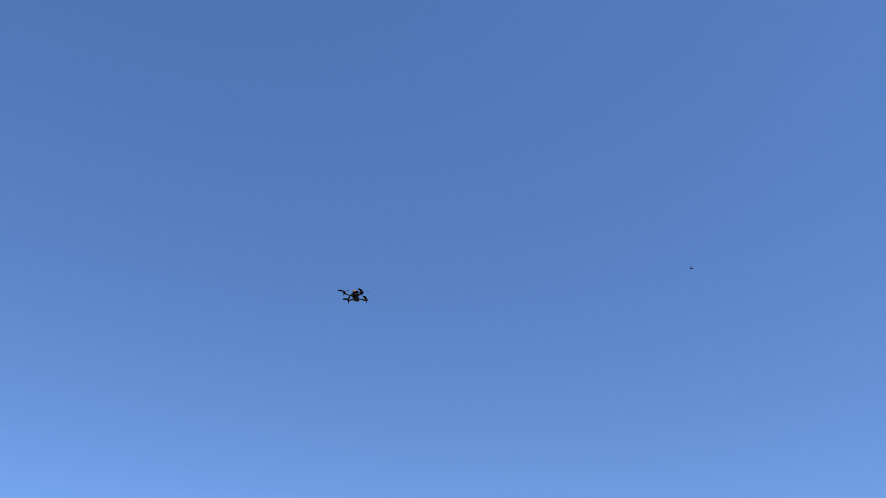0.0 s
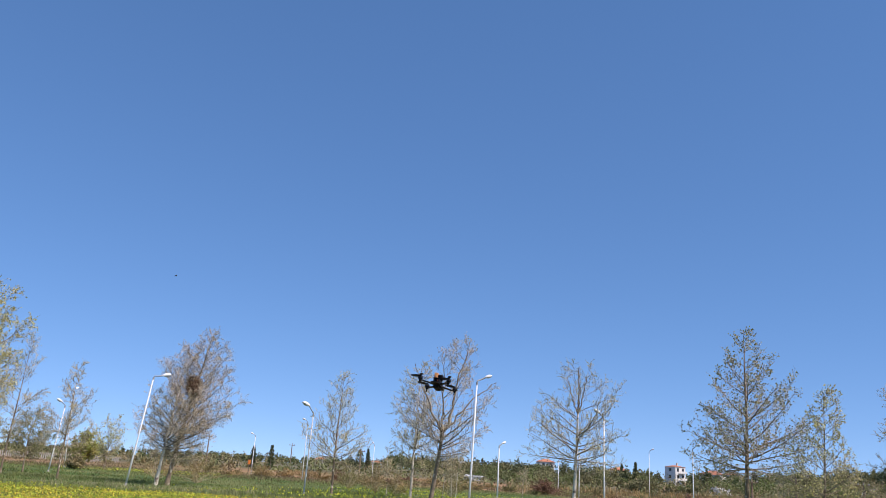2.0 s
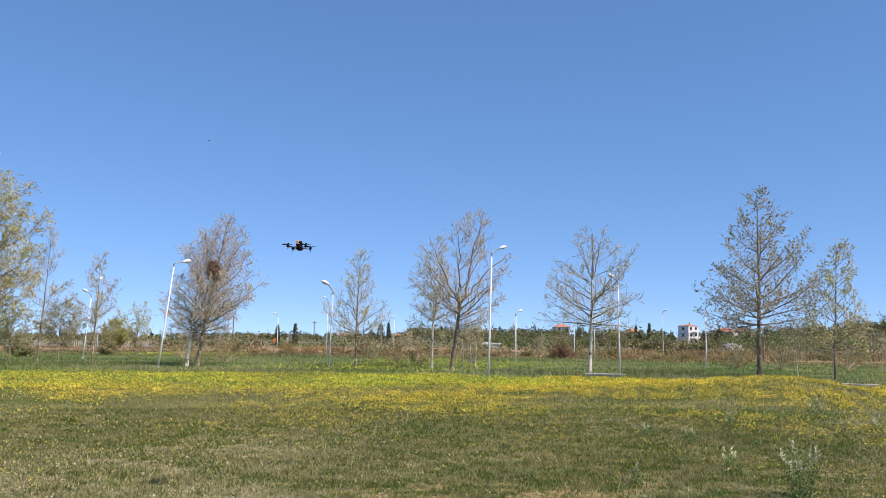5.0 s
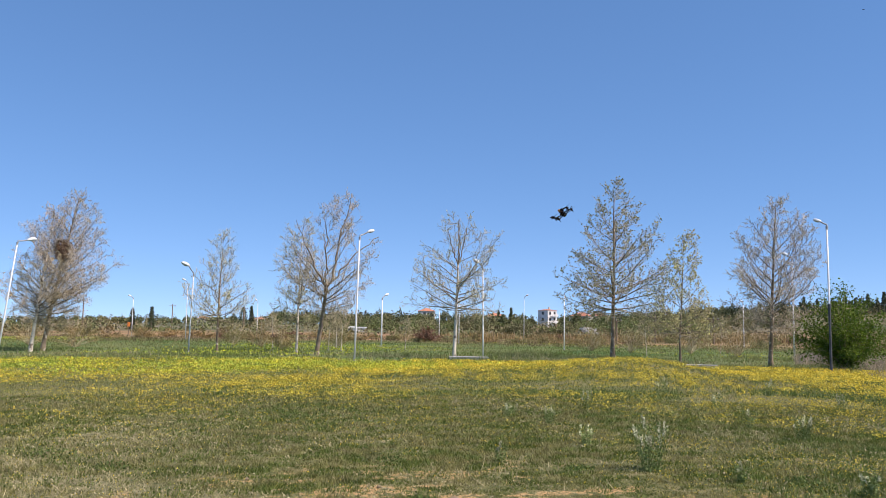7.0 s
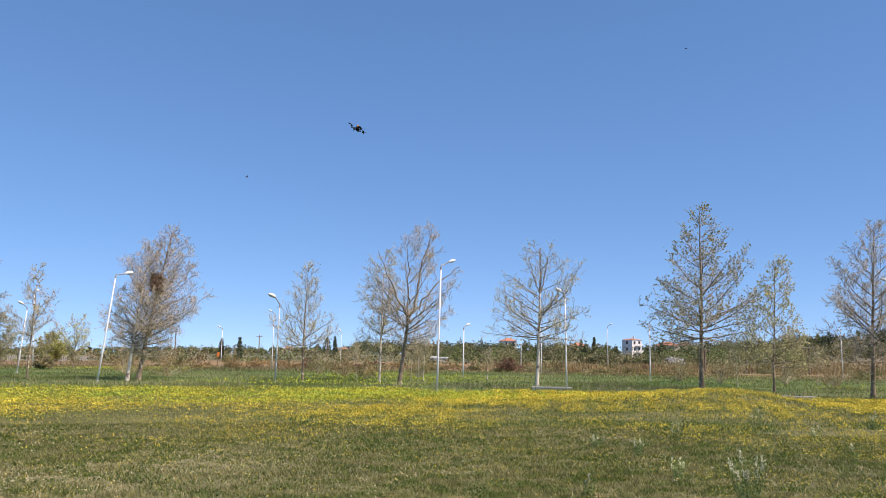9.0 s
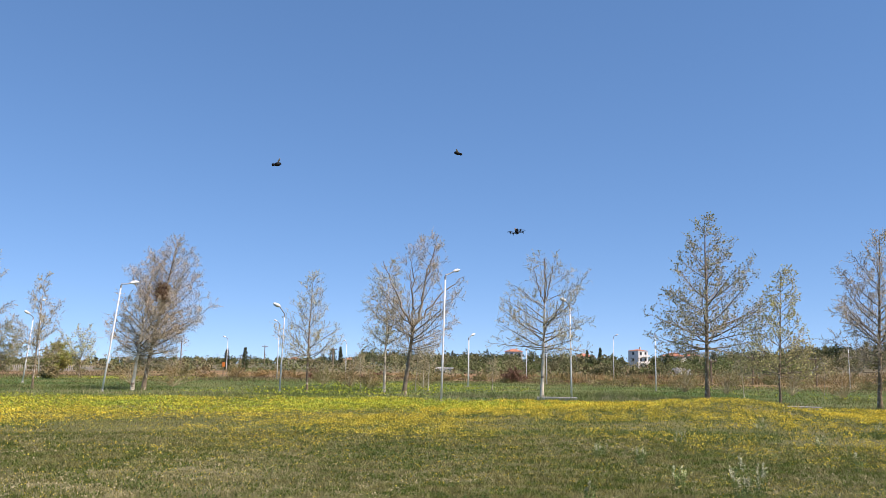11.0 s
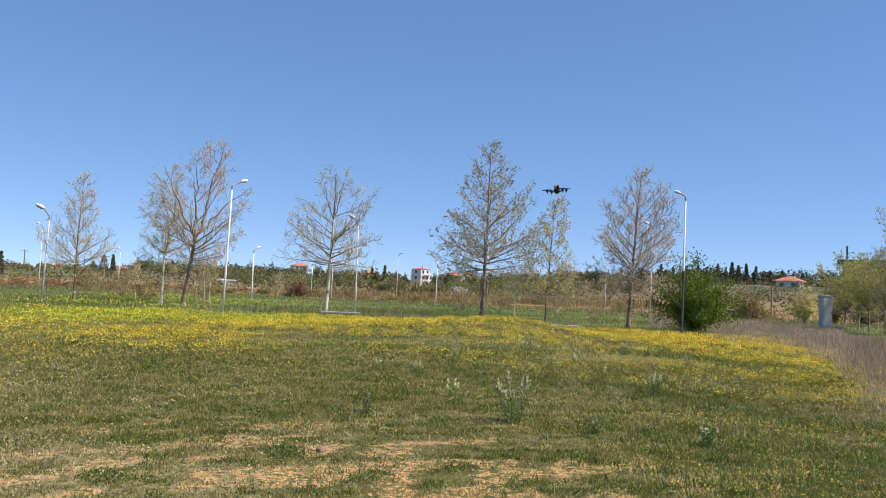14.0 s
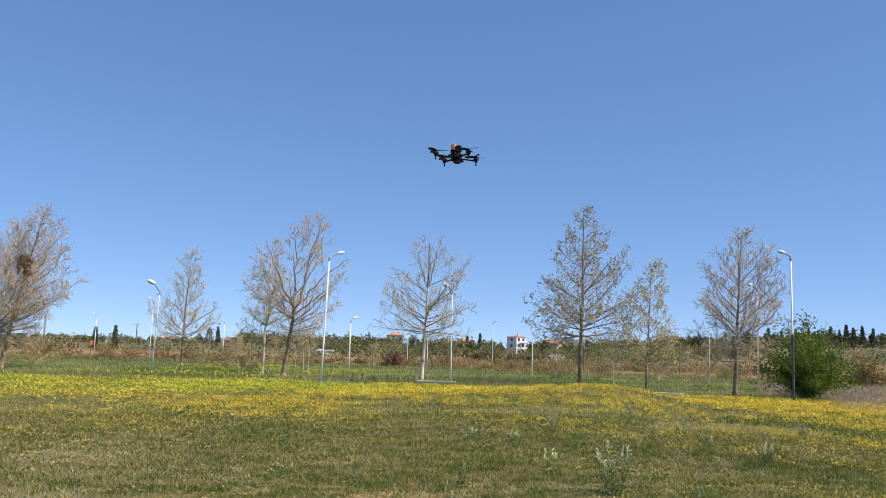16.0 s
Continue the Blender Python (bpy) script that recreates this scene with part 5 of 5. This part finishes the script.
for i, (az, d, n, tall) in enumerate(((-14.65, 9.8, 15, 0.6), (-10.4, 11.7, 4, 0.3), (-24.2, 13.6, 11, 0.42), (-5.0, 15.3, 3, 0.32), (-7.9, 14.5, 5, 0.3), (-21.0, 14.7, 2, 0.36), (-15.6, 21.7, 6, 0.45), (-20.4, 9.4, 3, 0.22), (-27.9, 9.3, 5, 0.26), (-4.4, 10.2, 3, 0.26), (-10.5, 17.5, 6, 0.4), (-22.3, 22.4, 6, 0.45), (-5.3, 15.9, 3, 0.3), (-19.0, 18.5, 5, 0.35), (-26.5, 19.0, 6, 0.4))):
    spike_plant(az, d, n, tall, 400 + i)


def weed_clump(az, d, size, seed):
    rng = np.random.default_rng(seed)
    x, y, z = spot(az, d)
    ob = empty("weed_clump", pose(x, y, z), "low dark green clump of broad leaves", "weed", "weed clumps in the grass")
    n = 220
    a, r = rng.uniform(0, 6.28, n), size * np.sqrt(rng.uniform(0, 1, n))
    pts = np.stack([np.cos(a) * r, np.sin(a) * r, rng.uniform(0.0, 0.4, n) * size * (1 - 0.6 * r / size)], 1)
    part_np("foliage", *leaves(pts, np.full(n, 0.02 + 0.0008 * d), rng, 1.0), M["herb"], ob)


for i, (az, d, size) in enumerate(((9.8, 14.8, 0.3), (25.2, 11.0, 0.35), (21.5, 10.1, 0.22), (-24.6, 9.5, 0.22), (1.2, 7.5, 0.2), (-18.9, 8.1, 0.18), (-24.2, 9.7, 0.22), (-28.2, 8.6, 0.18), (-2.1, 22.3, 0.7), (-36.6, 8.0, 0.4), (3.3, 10.1, 0.2), (-9.9, 9.7, 0.16), (12.9, 6.7, 0.2), (17.2, 41, 0.7), (-6.5, 41, 0.8), (-38.5, 12.0, 0.5), (15.3, 43, 0.5))):
    weed_clump(az, d, size, 500 + i)


def stone(az, d, size, seed):
    rng = np.random.default_rng(seed)
    x, y, z = spot(az, d)
    bm = bmesh.new()
    bmesh.ops.create_icosphere(bm, subdivisions=2, radius=size)
    for v in bm.verts:
        v.co *= 1 + 0.25 * noise.noise(v.co * (2 / size) + Vector((seed, 0, 0)))
        v.co.z = max(v.co.z, -size * 0.4) * 0.7
    ob = part("stone", bm, M["wood"], None)
    ob.location = (x, y, z + size * 0.2)
    tagged(ob, "small brown stone lying in the grass", "stone", "stones in the grass")


for i, (az, d, size) in enumerate(((-1.2, 7.7, 0.055), (4.0, 8.3, 0.03), (-9.5, 7.2, 0.03), (13.0, 8.9, 0.03))):
    stone(az, d, size, 3 + i)


# ---- insects in the air ----
def make_insect():
    ob = empty("insect", pose(0, 3, 2), "small dark flying insect with blurred wings", "insect", "insects")
    bm = bmesh.new()
    bmesh.ops.create_uvsphere(bm, u_segments=10, v_segments=8, radius=0.5)
    bmesh.ops.scale(bm, vec=(0.011, 0.0055, 0.0055), verts=bm.verts)
    part("body", bm, M["black"], ob, "", True)
    bm = bmesh.new()
    bmesh.ops.create_uvsphere(bm, u_segments=8, v_segments=6, radius=0.0022)
    bmesh.ops.translate(bm, vec=(0.0063, 0, 0), verts=bm.verts)
    part("head", bm, M["black"], ob, "", True)
    for s in (-1, 1):
        bm = bmesh.new()
        bmesh.ops.create_uvsphere(bm, u_segments=8, v_segments=6, radius=0.5)
        bmesh.ops.scale(bm, vec=(0.0035, 0.009, 0.0004), verts=bm.verts)
        bmesh.ops.transform(bm, matrix=pose(-0.001, s * 0.005, 0.003, s * 35, 0, s * 25), verts=bm.verts)
        part("wing", bm, M["wing"], ob, "thin smoky wing", True)
    return ob


insect = make_insect()
insect_two = make_insect()


# ---- what moves ----
# seconds, turn, height angle, distance, right side down, near side up
FLIGHT = [
    (0, 10.05, 25.17, 8.21, 2, 2), (0.5, 12.72, 24.2, 6.51, 2, 7), (1, 14.5, 21.12, 5.85, 7, 14),
    (1.5, 13.6, 14.6, 4.95, 7, 12), (2, 8.22, 6.69, 5.20, 7, 12), (2.5, 1.88, 2.81, 5.50, -6, 9),
    (3, 0.05, 2.44, 5.5, -3, 8), (3.5, 0.86, 4.04, 6.0, -1, 6), (4, 3.16, 6.19, 6.2, -20, 10),
    (4.5, 10.62, 6.93, 7.1, -14, 6), (4.7, 14.33, 6.89, 7.80, -10, 6), (5.2, 20.50, 6.80, 8.60, 8, 5),
    (5.75, 19.00, 6.70, 9.20, 22, 6), (6.3, 3.50, 6.60, 9.40, 10, 6), (6.8, -8.34, 7.31, 9.19, -32, 10),
    (7, -8.67, 8.37, 9.40, -34, 10), (7.5, -4.07, 10.96, 10.80, -14, 4), (8, 2.68, 13.5, 11.60, -4, 3),
    (8.5, 8.79, 15.52, 13.01, 10, 2), (9, 12.11, 16.06, 14.02, 22, 2), (9.2, 12.61, 15.84, 14.32, 22, 2),
    (9.9, 11.00, 13.80, 14.80, 10, 2), (10.6, 4.80, 10.80, 14.60, -4, 2), (11.3, -2.15, 9.20, 13.99, -9, 4),
    (11.5, -3.62, 9.22, 13.59, -7, 3), (12, -6.46, 9.35, 12.39, 0, 0), (12.5, -9.41, 9.33, 11.89, 1, -3),
    (13, -12.58, 8.88, 11.19, 0, -5), (13.5, -15.73, 7.70, 10.9, -6, -2), (14, -17.05, 7.27, 9.7, -7, 0),
    (14.5, -16.51, 8.20, 7.9, -1, 1), (15, -14.31, 10.30, 7.29, -1, 2), (15.5, -9.24, 12.87, 5.99, 0, 2),
    (16, -3.05, 13.68, 4.54, 0, 2),
]


# seconds, turn, height angle, distance
SWARM = (
    [(0, -16.2, 26.5, 3.4), (0.3, -16.2, 25.6, 3.6), (1.5, -22.0, 21.0, 5.0), (4.5, -40.0, 17.0, 6.0), (8.0, -20.0, 22.0, 6.0), (10.6, 2.0, 15.0, 2.2), (11.3, 14.3, 12.6, 1.0), (11.5, 22.7, 6.0, 2.6), (11.8, 25.0, 9.0, 4.0), (16.0, 45.0, 20.0, 9.0)],
    [(0, 40.0, 20.0, 5.0), (2.0, 27.0, 12.5, 4.5), (4.0, 24.0, 14.0, 5.5), (7.0, 30.0, 13.0, 5.0), (10.0, 14.0, 12.0, 2.5), (11.3, 20.1, 11.9, 1.0), (11.5, 41.0, 8.0, 2.0), (12.5, 40.0, 12.0, 5.0), (16.0, 45.0, 22.0, 9.0)],
)


def motions():
    rows = []
    for t, az, el, d, roll, nose in FLIGHT:
        rows.append((t, Matrix.Translation(EYE + heading(az, el) * d) @ pose(0, 0, 0, 0, 0, az) @ pose(0, 0, 0, 0, roll, 0) @ pose(0.006, 0, -0.014, 3.5 - nose, 0, 0)))
    walk(drone, rows)
    for prop, c, sense, start in rotors:
        walk(prop, [(k / 10, pose(c.x, c.y, c.z, 0, 0, start + sense * 80 * k)) for k in range(161)])
    for bug, path, turn in ((insect, SWARM[0], 0), (insect_two, SWARM[1], 200)):
        walk(bug, [(t, Matrix.Translation(EYE + heading(az, el) * d) @ pose(0, 0, 0, 10, 15, az + turn)) for t, az, el, d in path])


motions()
